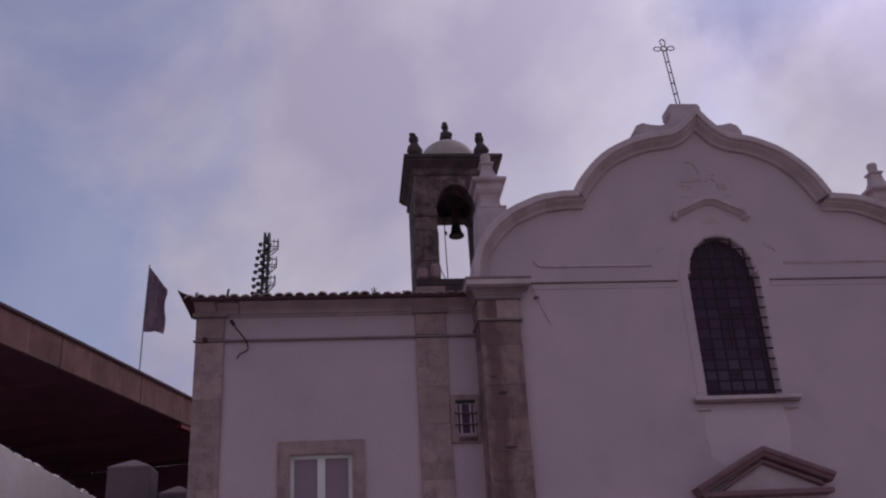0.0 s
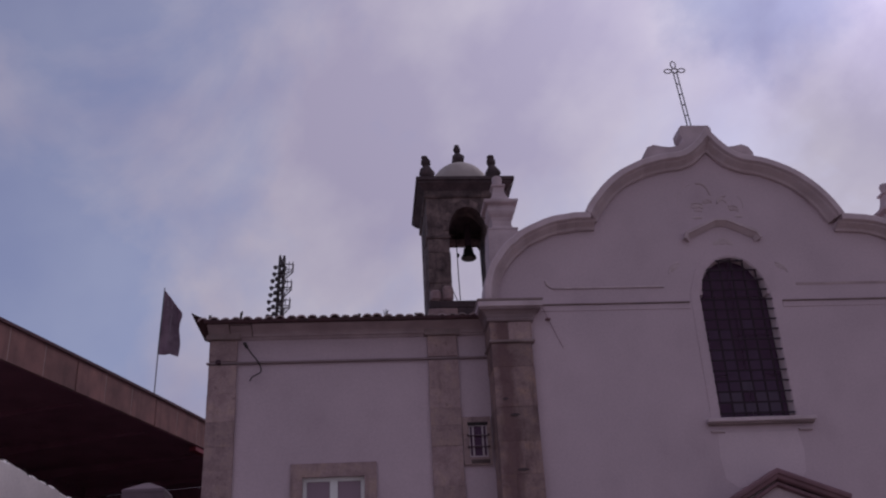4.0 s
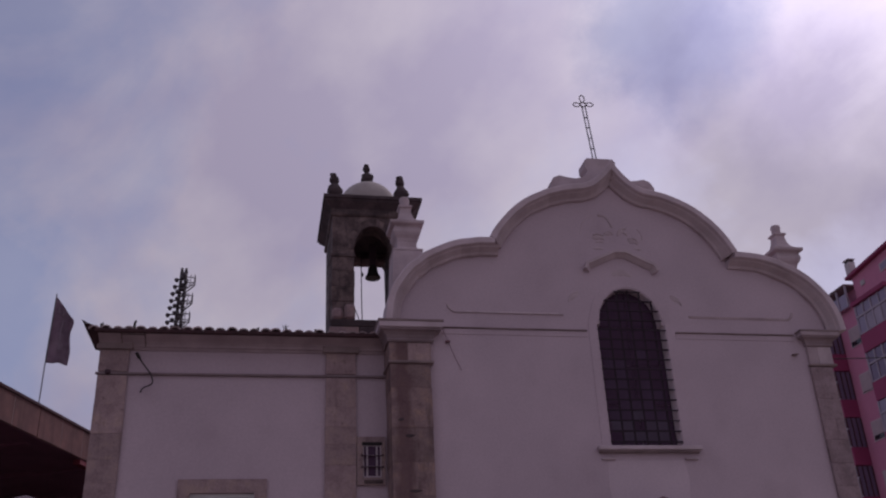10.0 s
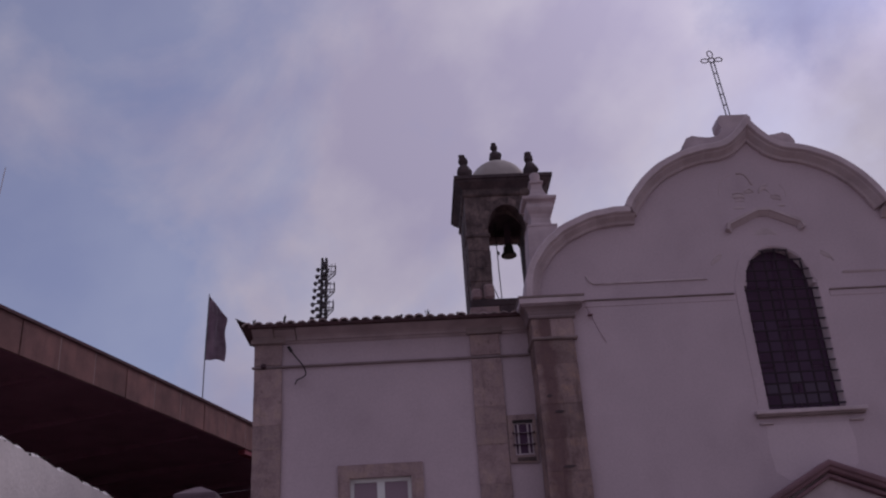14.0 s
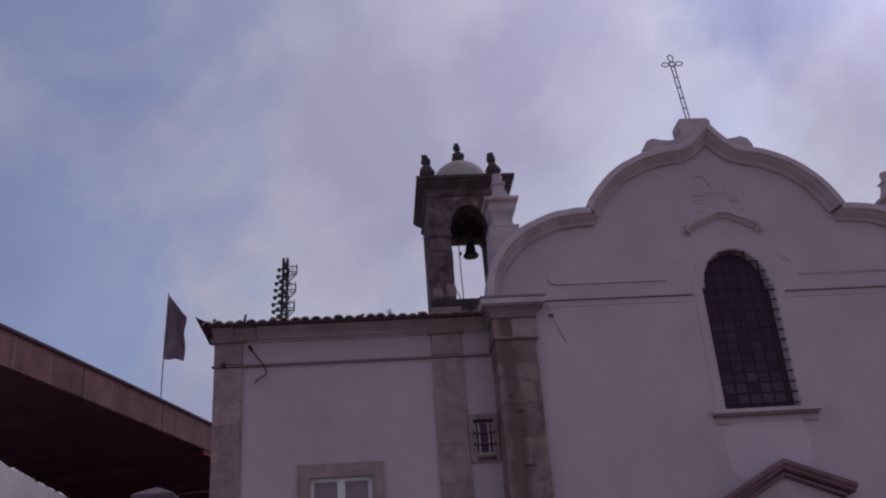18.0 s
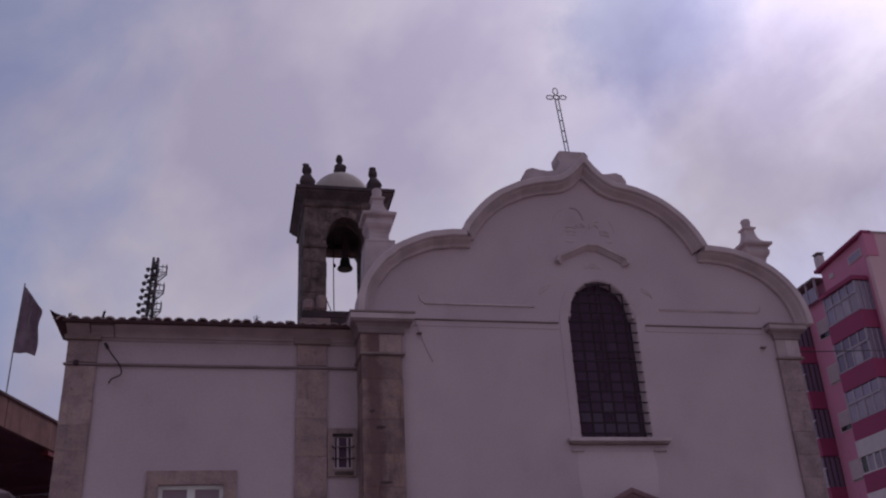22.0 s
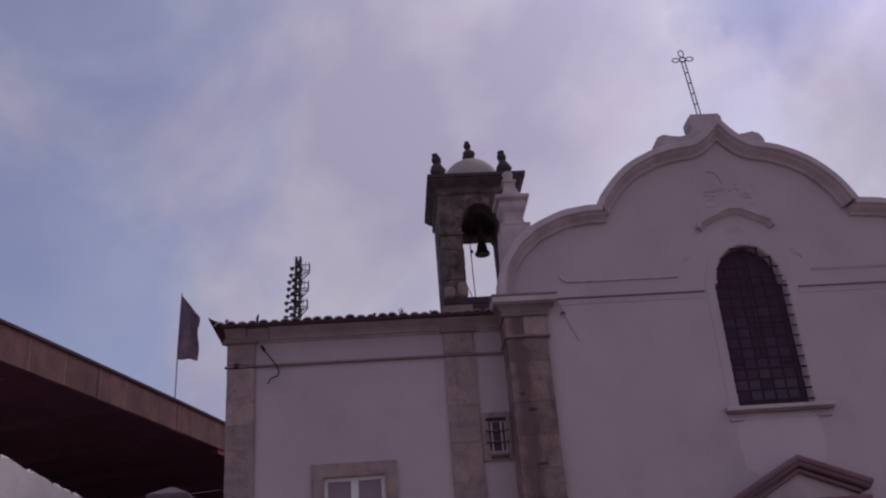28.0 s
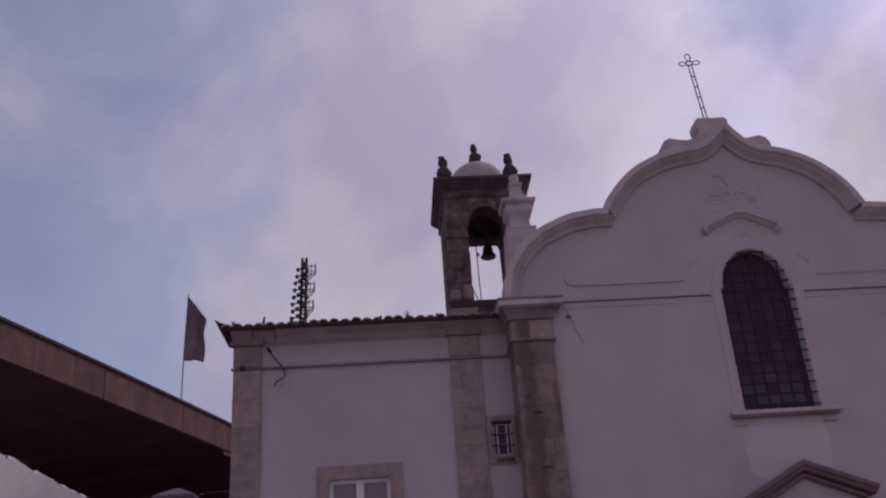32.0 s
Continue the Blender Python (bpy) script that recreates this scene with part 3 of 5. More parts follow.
WX0, WX1, WZ0, WSP = CX - 0.65, CX + 0.79, 5.84, 8.3
wcx, wr = (WX0 + WX1) / 2, (WX1 - WX0) / 2 - 0.06
hole = [(WX0, WZ0), (WX1, WZ0), (WX1, WSP), (WX1 - 0.06, WSP + 0.02)] + \
       [(wcx + wr * math.cos(a), WSP + 0.04 + 0.76 * math.sin(a)) for a in [math.pi * i / 16 for i in range(1, 16)]] + \
       [(WX0 + 0.06, WSP + 0.02), (WX0, WSP)]
facade = church_part("front_wall", wall_with_holes(0, 0, 0, 0, FY, FY + 0.7, outline, hole), PLASTER, "plain white limewashed wall")
church_part("nave", box(CX - 4.7, CX + 4.2, FY + 0.71, FY + 26, 0, 8.2), PLASTER)
roof = bmesh.new()
prism([(CX - 4.9, 8.21), (CX + 4.28, 8.21), (CX, 9.9)], FY + 0.72, FY + 26.2, roof)
church_part("roof", roof, TILE)

# gable moulding: a flat outer band and a sloping hollow below it; the side curves' hollows run on past the notch
BAND = [(-0.0, FY + 0.3), (-0.0, FY - 0.28), (-0.02, FY - 0.30), (-0.125, FY - 0.30), (-0.14, FY - 0.285), (-0.14, FY + 0.3)]
COVE = [(-0.141, FY + 0.28), (-0.141, FY - 0.26), (-0.16, FY - 0.225), (-0.185, FY - 0.21), (-0.25, FY - 0.10), (-0.27, FY - 0.085), (-0.295, FY - 0.075), (-0.305, FY - 0.06), (-0.305, FY + 0.28)]
lower_left = [(CX - x, z) for x, z in left_half[:17]]
lower_right = [(CX + x, z) for x, z in right_half[:17]][::-1]
middle = [(CX - x, z) for x, z in left_half[17:]] + [(CX + x, z) for x, z in right_half[17:-1][::-1]]
for path, ext in ((lower_left, 1), (middle, 0), (lower_right, -1)):
    plus = path + [(path[-1][0] + 0.11, path[-1][1])] if ext > 0 else [(path[0][0] - 0.12, path[0][1])] + path if ext < 0 else path
    m_ = church_part("gable_moulding", sweep(plus, BAND, worn=0.03), BANDPAINT, "white moulded band along the gable")
    longer = path + [(path[-1][0] + 0.21, path[-1][1])] if ext > 0 else [(path[0][0] - 0.21, path[0][1])] + path if ext < 0 else path
    church_part("hollow", sweep(longer, COVE, worn=0.03), TRIM, parent=m_)
# raised back of the gable with shoulders and a block for the cross
crest_half = [(1.22, 11.2), (1.2, 11.72), (1.12, 11.86), (0.98, 11.92), (0.8, 11.88), (0.62, 11.86), (0.44, 11.9), (0.33, 12.0), (0.31, 12.1), (0.36, 12.18), (0.36, 12.33), (0.3, 12.4)]
crest = [(CX + x, z) for x, z in crest_half] + [(CX - x, z) for x, z in crest_half[::-1]]
church_part("gable_crest", prism(crest, FY + 0.31, FY + 0.72), TRIM)


def courses(z0, z1, low, high):
    zs = [z0]
    while zs[-1] < z1 - high:
        zs.append(zs[-1] + random.uniform(low, high))
    return zs + [z1]


def pilaster(x0, x1, y0, y1, zs, mat, name):
    p = church_part(name, box(x0 + 0.02, x1 - 0.02, y0 + 0.012, y1, 0, zs[-1]), mat)
    for a, b in zip(zs, zs[1:]):
        cuts = [x0, x1] if random.random() < 0.4 else [x0, x0 + (x1 - x0) * random.choice((0.36, 0.42, 0.6)), x1]
        for c, d in zip(cuts, cuts[1:]):
            e = random.uniform(-0.006, 0.006)
            church_part("stone", box(c + (e if c == x0 else 0.001), d + (e if d == x1 else -0.001), y0 + random.uniform(-0.004, 0.004), y1 - 0.01, a + 0.0015, b - 0.0015, 0.003), mat, parent=p)
    return p


pilaster(CX - 4.87, CX - 4.1, FY - 0.12, FY + 0.6, courses(0, 7.36, 0.4, 0.8), PINKSTONE, "pilaster")
# dark wedges laid on the face for the shadows in broken stone edges
for x, z, w in ((2.62, 5.98, 0.2), (2.66, 4.98, 0.26), (2.5, 6.28, 0.12)):
    church_part("broken_arris", prism([(x, z), (x + w * 0.5, z - 0.025), (x + w, z + 0.012), (x + w * 0.6, z + 0.035), (x + w * 0.2, z + 0.03)], FY - 0.13, FY - 0.1), SOOTSTONE, "dark wedge for the shadow in a broken stone edge")
pilaster(CX + 3.83, CX + 4.32, FY - 0.06, FY + 0.6, courses(0, 7.46, 0.4, 0.8), GREYSTONE, "pilaster")
for s in (-1, 1):
    a, b = (CX - 4.89, CX - 4.08) if s < 0 else (CX + 3.84, CX + 4.38)
    yf = FY - 0.12 if s < 0 else FY - 0.06
    n0, ct = (7.37, 7.79) if s < 0 else (7.47, 7.9)
    church_part("necking", box(a - 0.03, b + 0.04, yf - 0.05, FY + 0.6, n0, n0 + 0.05, 0.015), STAINSHADE)
    church_part("capital", box(a + 0.0, (a + b) / 2 - 0.05, yf, FY + 0.6, n0 + 0.06, ct, 0.008), PINKSTONE if s < 0 else OLDTRIM)
    church_part("capital", box((a + b) / 2 - 0.048, b, yf + 0.002, FY + 0.6, n0 + 0.06, ct, 0.008), STONE if s < 0 else TRIM)
    k, top, tall = (0.92, 8.23, 1.0) if s < 0 else (0.72, 8.25, 0.8)

    def bed(rows):
        return ring_moulding(a, b, yf, FY + 0.45, [(o * k, top + h * tall) for o, h in rows])

    # bed moulding in the darker trim, its underside shade put into the colour
    church_part("cornice", bed(((0.01, -0.439), (0.04, -0.43), (0.055, -0.4), (0.04, -0.375), (0.05, -0.36), (0.07, -0.31), (0.12, -0.26), (0.19, -0.235), (0.19, -0.2))), AGEDSHADE)
    church_part("cornice_fascia", bed(((0.21, -0.199), (0.225, -0.19), (0.225, -0.09), (0.2, -0.085))), BANDPAINT if s < 0 else OLDTRIM)
    church_part("cornice_lip", bed(((0.235, -0.084), (0.245, -0.075), (0.245, -0.045), (0.05, 0.0))), STAINSHADE)

# string courses beside the window
for x0, x1 in ((CX - 3.86, CX - 0.88), (CX + 1.0, CX + 3.62)):
    sc = church_part("string_course", box(x0, x1, FY - 0.012, FY + 0.01, 8.02, 8.14, 0.006), PLASTER)
    # dark fillet: grime plus the moulding's shadow, both in its colour
    church_part("fillet", box(x0, x1, FY - 0.045, FY + 0.01, 8.142, 8.166, 0.006), STAINSHADE, parent=sc)
for s in (-1, 1):
    pts = [(CX + s * 3.7, 8.66), (CX + s * 3.67, 8.57), (CX + s * 3.58, 8.5), (CX + s * 1.35, 8.5)]
    church_part("panel_edge", sweep(pts, [(0.02, FY - 0.01), (-0.02, FY - 0.03), (-0.024, FY + 0.01), (0.02, FY + 0.01)]), TRIM)

# great window: surround, sill, hood, pane, grille
big = church_part("window", wall_with_holes(0, 0, 0, 0, FY + 0.17, FY + 0.23, [(WX0 - 0.01, WZ0), (WX1 + 0.01, WZ0), (WX1 + 0.01, WSP + 0.86), (WX0 - 0.01, WSP + 0.86)],
                  [(WX0 + 0.03, WZ0 + 0.04), (WX1 - 0.03, WZ0 + 0.04), (WX1 - 0.03, WSP + 0.82), (WX0 + 0.03, WSP + 0.82)]), DARKFRAME, "tall arched window behind an iron grille")
pane_w = (WX1 - WX0 - 0.06) / 2
for i in range(2):
    for j in range(4):
        z0 = WZ0 + 0.04 + j * 0.81
        church_part("pane", box(WX0 + 0.03 + i * pane_w + 0.006, WX0 + 0.03 + (i + 1) * pane_w - 0.006, FY + 0.195, FY + 0.205, z0 + 0.006, z0 + 0.804), DUSTYGLASS, parent=big)
# reflections painted as paler panes, thinning out towards the top
for i in range(6):
    for j in range(11):
        if random.random() < 1.12 - 0.1 * j - 0.05 * abs(i - 2.5):
            x0, z0 = WX0 + 0.12 + i * 0.24, WZ0 - 0.06 + j * 0.208
            if x0 + 0.2 < WX1 - 0.1 and z0 > WZ0:
                church_part("pane", box(x0, x0 + 0.2, FY + 0.19, FY + 0.194, z0, z0 + 0.18), REFLECTGLASS if j < 3 or random.random() < 0.3 else DIMREFLECTGLASS, parent=big)
band = [(WX0 - 0.02, WZ0), (WX0 - 0.02, WSP + 0.02)] + [(wcx - (wr + 0.02) * math.cos(a), WSP + 0.05 + 0.78 * math.sin(a)) for a in [math.pi * i / 16 for i in range(1, 16)]] + [(WX1 + 0.02, WSP + 0.02), (WX1 + 0.02, WZ0)]
# white reveal, splayed and coloured paler than the wall to look lit
lining = bmesh.new()
rings = [[lining.verts.new((wcx + (x - wcx) * k, y, WZ0 + (z - WZ0) * kz)) for x, z in hole] for y, k, kz in ((FY - 0.003, 1.0, 1.0), (FY + 0.165, 0.95, 0.992), (FY + 0.168, 0.996, 0.999))]
for r0, r1 in zip(rings, rings[1:]):
    for i in range(1, len(hole)):
        j = (i + 1) % len(hole)
        lining.faces.new((r0[i], r0[j], r1[j], r1[i]))
church_part("window_reveal", lining, REVEAL, "white splayed window reveal, coloured paler as if lit")
church_part("window_surround", sweep(band, [(0.0, FY + 0.05), (0.0, FY - 0.012), (0.17, FY - 0.012), (0.19, FY + 0.05)]), PLASTER)
church_part("window_sill", box(WX0 - 0.3, WX1 + 0.34, FY - 0.14, FY + 0.1, 5.73, 5.81, 0.012), BANDPAINT)
# darker strip below the sill, added to strengthen its shadow line
church_part("sill_shadow", box(WX0 - 0.27, WX1 + 0.31, FY - 0.1, FY + 0.05, 5.69, 5.729, 0.006), STAINSHADE)
for x in (WX0 - 0.24, WX1 + 0.0):
    church_part("sill_bracket", box(x, x + 0.26, FY - 0.05, FY + 0.05, 5.56, 5.60, 0.008), TRIM)
patch = [(WX0 - 0.12, 5.55), (WX0 - 0.15, 5.1), (WX0 - 0.1, 4.7), (WX0 + 0.1, 4.55), (WX1 - 0.2, 4.62), (WX1 - 0.02, 4.8), (WX1 + 0.03, 5.2), (WX1 - 0.02, 5.55)]
church_part("plaster_patch", prism(patch, FY - 0.004, FY + 0.01), PATCH, "paler limewash repair under the window")
GY = FY + 0.02
half = (WX1 - WX0) / 2
grille = church_part("window_grille", sweep([(WX0 + 0.01, WZ0 + 0.02), (WX0 + 0.01, WSP)], [(0.012, GY), (-0.012, GY), (-0.012, GY + 0.025), (0.012, GY + 0.025)]), GRILLEIRON, "square iron bar grille")
for i in range(1, 6):
    x = WX0 + 0.03 + 0.24 * i
    top = WSP + 0.04 + 0.74 * math.sqrt(max(0.02, 1 - ((x - wcx) / wr) ** 2))
    church_part("bar", box(x - 0.015, x + 0.015, GY, GY + 0.026, WZ0 + 0.002, top), GRILLEIRON, parent=grille)
for j in range(16):
    z = WZ0 + 0.07 + j * 0.208
    if z > WSP + 0.75:
        break
    hw = half if z < WSP else wr * math.sqrt(max(0.02, 1 - ((z - WSP - 0.04) / 0.76) ** 2))
    church_part("bar", box(wcx - hw - 0.01, wcx + hw + 0.015, GY - 0.03, GY - 0.002, z - 0.014, z + 0.014), GRILLEIRON, parent=grille)
hood = [(CX - 0.72, 9.46), (CX - 0.68, 9.56), (CX - 0.1, 9.83), (CX + 0.12, 9.83), (CX + 0.68, 9.56), (CX + 0.72, 9.46)]
church_part("window_hood", sweep(hood, [(-0.04, FY + 0.02), (-0.04, FY - 0.03), (0.03, FY - 0.10), (0.04, FY - 0.14), (0.1, FY - 0.14), (0.1, FY + 0.02)]), TRIM)

# low relief over the hood: worn leaf scrolls
def leaf(x, z, length, width, angle):
    bm = bmesh.new()
    rim = []
    for k in range(14):
        a = 2 * math.pi * k / 14
        u, w = length / 2 * math.cos(a), width / 2 * math.sin(a) * (1.0 - 0.35 * math.cos(a))
        rim.append(bm.verts.new((CX + x + u * math.cos(angle) - w * math.sin(angle), FY + 0.001, z + u * math.sin(angle) + w * math.cos(angle))))
    top = bm.verts.new((CX + x, FY - 0.028, z))
    for k in range(14):
        bm.faces.new((rim[k], rim[(k + 1) % 14], top))
    bm.faces.new(rim[::-1])
    return bm


for x, z, length, width, angle in ((0.14, 10.43, 0.24, 0.1, 0.6), (-0.15, 10.36, 0.24, 0.09, 0.1), (-0.39, 10.26, 0.3, 0.11, 0.05), (-0.42, 10.0, 0.28, 0.06, 0.0), (0.38, 10.2, 0.28, 0.1, -0.2),
                                   (0.46, 10.02, 0.2, 0.06, -0.1), (-0.08, 9.46, 0.28, 0.12, 0.5), (0.12, 9.44, 0.28, 0.12, -0.5), (0.02, 9.42, 0.2, 0.08, 0.0), (-1.08, 8.9, 0.3, 0.1, 0.6), (1.12, 8.88, 0.3, 0.1, -0.6)):
    church_part("relief", leaf(x, z, length, width, angle), TRIM, smooth=True)


def scroll(points, r):
    """A worn stucco ribbon, half sunk in the wall: its middle line is bent smoothly through the points."""
    pts = [Vector((CX + x, FY + 0.004, z)) for x, z in points]
    for _ in range(2):
        pts = [pts[0]] + [p * (1 - f) + q * f for p, q in zip(pts, pts[1:]) for f in (0.25, 0.75)] + [pts[-1]]
    return tube(pts, r, 6)


for points, r in ((((-0.34, 10.79), (-0.22, 10.8), (-0.12, 10.7), (-0.06, 10.52)), 0.028), (((-0.24, 10.36), (-0.14, 10.44), (-0.05, 10.35)), 0.026), (((0.05, 10.32), (0.1, 10.47), (0.24, 10.5)), 0.026), (((0.12, 10.42), (0.2, 10.4), (0.26, 10.34)), 0.022),
                  (((0.27, 10.25), (0.37, 10.28), (0.47, 10.22)), 0.024), (((0.3, 10.16), (0.38, 10.19), (0.47, 10.14)), 0.02), (((-0.5, 10.32), (-0.4, 10.35), (-0.27, 10.31)), 0.022), (((-0.48, 10.23), (-0.38, 10.26), (-0.27, 10.22)), 0.024), (((-0.46, 10.15), (-0.38, 10.17), (-0.3, 10.15)), 0.02),
                  (((-0.78, 10.3), (-0.74, 10.55), (-0.6, 10.72), (-0.46, 10.76)), 0.012), (((0.5, 10.5), (0.6, 10.36), (0.58, 10.22)), 0.012), (((-1.2, 8.78), (-1.12, 8.95), (-0.98, 9.0)), 0.022), (((1.24, 8.76), (1.16, 8.93), (1.02, 8.98)), 0.022)):
    church_part("scroll", scroll(points, r), TRIM, smooth=True)

# pediment of the portal
PX = CX + 0.08
PL, PA, PR = (PX - 1.3, 4.08), (PX, 4.76), (PX + 1.26, 4.26)
church_part("pediment_field", prism([(PX - 1.1, 4.04), (PX + 1.1, 4.04), (PX + 1.1, 4.24), (PX, 4.66), (PX - 1.1, 4.1)], FY - 0.12, FY + 0.05), TRIM)
ped = church_part("pediment_moulding", sweep([PL, PA, PR], [(0.05, FY + 0.02), (0.05, FY - 0.36), (0.02, FY - 0.37), (-0.03, FY - 0.36), (-0.05, FY - 0.32), (-0.10, FY - 0.30), (-0.12, FY - 0.25), (-0.12, FY + 0.02)]), PORTAL, "reddish marble pediment moulding")
church_part("inner_moulding", sweep([(PL[0] + 0.12, PL[1] + 0.02), PA, (PR[0] - 0.12, PR[1] + 0.03)], [(-0.145, FY + 0.02), (-0.145, FY - 0.22), (-0.2, FY - 0.22), (-0.22, FY - 0.16), (-0.22, FY + 0.02)]), PORTAL, parent=ped)
church_part("pediment_base", box(PX - 1.22, PX + 1.22, FY - 0.3, FY + 0.02, 3.95, 4.05, 0.02), PORTAL)


def pinnacle(x, sag=0.0):
    p = thing("pinnacle", "white stone pinnacle with a stepped cap and blunt knob", "pinnacle", (x, FY + 0.6, 8.25 - sag), "gable pinnacles")
    part("pedestal", lathe([(0.34, -0.02), (0.33, 1.2), (0.31, 1.7), (0.30, 1.82)], square=True), TRIM, p)
    part("cap", lathe([(0.31, 1.822), (0.31, 1.86), (0.23, 1.88), (0.2, 1.95), (0.195, 2.06), (0.215, 2.14), (0.26, 2.2), (0.285, 2.26), (0.28, 2.33), (0.255, 2.38), (0.27, 2.41), (0.335, 2.43), (0.35, 2.45), (0.35, 2.5), (0.29, 2.52), (0.21, 2.58)], square=True), TRIM, p)
    part("spike", lathe([(0.2, 2.582), (0.155, 2.66), (0.125, 2.76), (0.11, 2.88), (0.115, 2.9), (0.145, 2.915), (0.145, 2.955)], square=True), TRIM, p)
    part("knob", lathe([(0.095, 2.957), (0.1, 3.06), (0.112, 3.13), (0.095, 3.18), (0.04, 3.19)], 10), TRIM, p, smooth=True)
    return p


pinnacle(CX - 4.4, 0.13)
pinnacle(CX + 4.14, 0.39)

# cross
cross = thing("cross", "thin openwork iron cross on the gable top", "cross", (CX, FY + 0.55, 12.40))
cross.rotation_euler = (0, radians(-4.2), 0)
for s in (-1, 1):
    part("rail", box(s * 0.04 - 0.011, s * 0.04 + 0.011, -0.011, 0.011, -0.01, 1.59), STEEL, cross)
for j in range(5):
    part("rung", box(-0.05, 0.05, -0.008, 0.008, 0.12 + j * 0.28, 0.145 + j * 0.28), STEEL, cross)
for a_, reach, wid in ((0, 0.25, 0.055), (math.pi, 0.25, 0.055), (math.pi / 2, 0.26, 0.06)):
    loop = [(0.05, 0.03), (0.1, wid * 0.6), (reach * 0.55, wid), (reach * 0.85, wid * 0.85), (reach, 0.0), (reach * 0.85, -wid * 0.85), (reach * 0.55, -wid), (0.1, -wid * 0.6), (0.05, -0.03)]
    part("loop", tube([(u * math.cos(a_) - w * math.sin(a_), 0, 1.61 + u * math.sin(a_) + w * math.cos(a_)) for u, w in loop], 0.0135, 6), IRON, cross)
part("boss", tube([(0.075 * math.cos(a), 0, 1.61 + 0.06 * math.sin(a)) for a in [2 * math.pi * i / 14 for i in range(15)]], 0.016, 6), IRON, cross)

# ---- bell tower ----
TX0, TX1, TY0, TY1 = 1.49, 3.37, 19.75, 21.78
tcx, tcy = (TX0 + TX1) / 2, (TY0 + TY1) / 2
tower = thing("bell_tower", "dark weathered stone belfry with open arches and a small white dome", "bell tower", (tcx, tcy, 0))
TO = Vector((tcx, tcy, 0))


def tower_part(name, bm, mat, label="", smooth=False, parent=None):
    return part(name, shift(bm, -TO), mat, parent or tower, label, smooth)


tower_part("base", box(TX0 - 0.05, TX1 + 0.05, TY0 - 0.05, TY1 + 0.05, 0, 9.17), DARKSTONE)
tower_part("parapet", box(TX0 - 0.04, TX1 + 0.04, TY0 - 0.04, TY1 + 0.04, 9.171, 9.36, 0.03), SOOTSTONE)
ox0, ox1, osp, orad = TX0 + 0.5, TX1 - 0.5, 11.1, (TX1 - TX0) / 2 - 0.5
arch = [(ox0, 9.36), (ox1, 9.36), (ox1, osp)] + [(tcx + orad * math.cos(a), osp + 0.62 * math.sin(a)) for a in [math.pi * i / 12 for i in range(1, 12)]] + [(ox0, osp)]
face = [(TX0, 9.355), (ox0, 9.355)] + arch[-1:] + arch[3:-1][::-1] + [(ox1, osp), (ox1, 9.355), (TX1, 9.355), (TX1, 11.95), (TX0, 11.95)]
tower_part("arched_wall", prism(face, TY0, TY0 + 0.5), DARKSTONE)
back = [(TX0, 9.355), (ox0, 9.355), (ox0, 11.55), (ox0 + 0.06, 11.6), (ox1 + 0.02, 11.6), (ox1 + 0.08, 11.5), (ox1 + 0.1, 9.355), (TX1, 9.355), (TX1, 11.95), (TX0, 11.95)]
tower_part("rear_wall", prism(back, TY1 - 0.5, TY1), DARKSTONE)
for x0, x1 in ((TX0 + 0.003, TX0 + 0.45), (TX1 - 0.45, TX1 - 0.003)):
    tower_part("side_wall", box(x0, x1, TY0 + 0.501, TY1 - 0.501, 9.355, 11.94), DARKSTONE)
for x in (TX0, TX1 - 0.5):
    for y in (TY0,):
        tower_part("impost", box(x - 0.03, x + 0.53, y - 0.04, y + 0.53, 10.9, 10.98, 0.015), DARKSTONE)
for cx0, cx1 in ((TX0, ox0), (ox1, TX1)):
    z = 9.37
    for h in (0.42, 0.36, 0.4, 0.34):
        tower_part("stone", box(cx0 - 0.008 + random.uniform(-0.01, 0.01), cx1 + random.uniform(-0.012, 0.012), TY0 - 0.012 - random.uniform(0, 0.012), TY0 + 0.3, z + 0.002, z + h - 0.002, 0.007), DARKSTONE)
        z += h
for i in range(9):
    b0, b1 = math.pi * (i + 0.015) / 9, math.pi * (i + 0.985) / 9
    ri, ro = 1.0, 1.3
    vs_ = [(tcx + orad * r * math.cos(b), osp + 0.62 * r * math.sin(b)) for b, r in ((b0, ri), (b0, ro), (b1, ro), (b1, ri))]
    tower_part("arch_stone", prism([(x, min(z, 11.93)) for x, z in vs_], TY0 - 0.012 - random.uniform(0, 0.01), TY0 + 0.2), DARKSTONE)
for sx in range(3):
    tower_part("stone", box(TX0 - 0.06 + sx * 0.66, TX0 - 0.06 + sx * 0.66 + 0.65, TY0 - 0.065, TY0 + 0.2, 8.75, 9.168, 0.014), STONE if sx == 0 else SOOTSTONE)
for k in range(6):
    tower_part("stone", box(TX0 - 0.012 - random.uniform(0, 0.02), TX0 + 0.2, TY0 + 0.52, TY1 - 0.5, 9.37 + k * 0.42, 9.37 + k * 0.42 + 0.41, 0.02), DARKSTONE)
tower_part("vault", box(TX0 + 0.01, TX1 - 0.01, TY0 + 0.51, TY1 - 0.51, 11.73, 11.955), SOOTSTONE)
tower_part("frieze", ring_moulding(TX0, TX1, TY0, TY1, [(0.0, 11.951), (0.03, 11.96), (0.05, 12.0), (0.05, 12.04), (0.03, 12.05), (0.03, 12.13)]), DARKSTONE)
tower_part("cornice", ring_moulding(TX0, TX1, TY0, TY1, [(0.03, 12.131), (0.06, 12.17), (0.13, 12.24), (0.17, 12.28), (0.18, 12.33), (0.22, 12.34), (0.22, 12.42), (0.1, 12.44)]), SOOTSTONE)
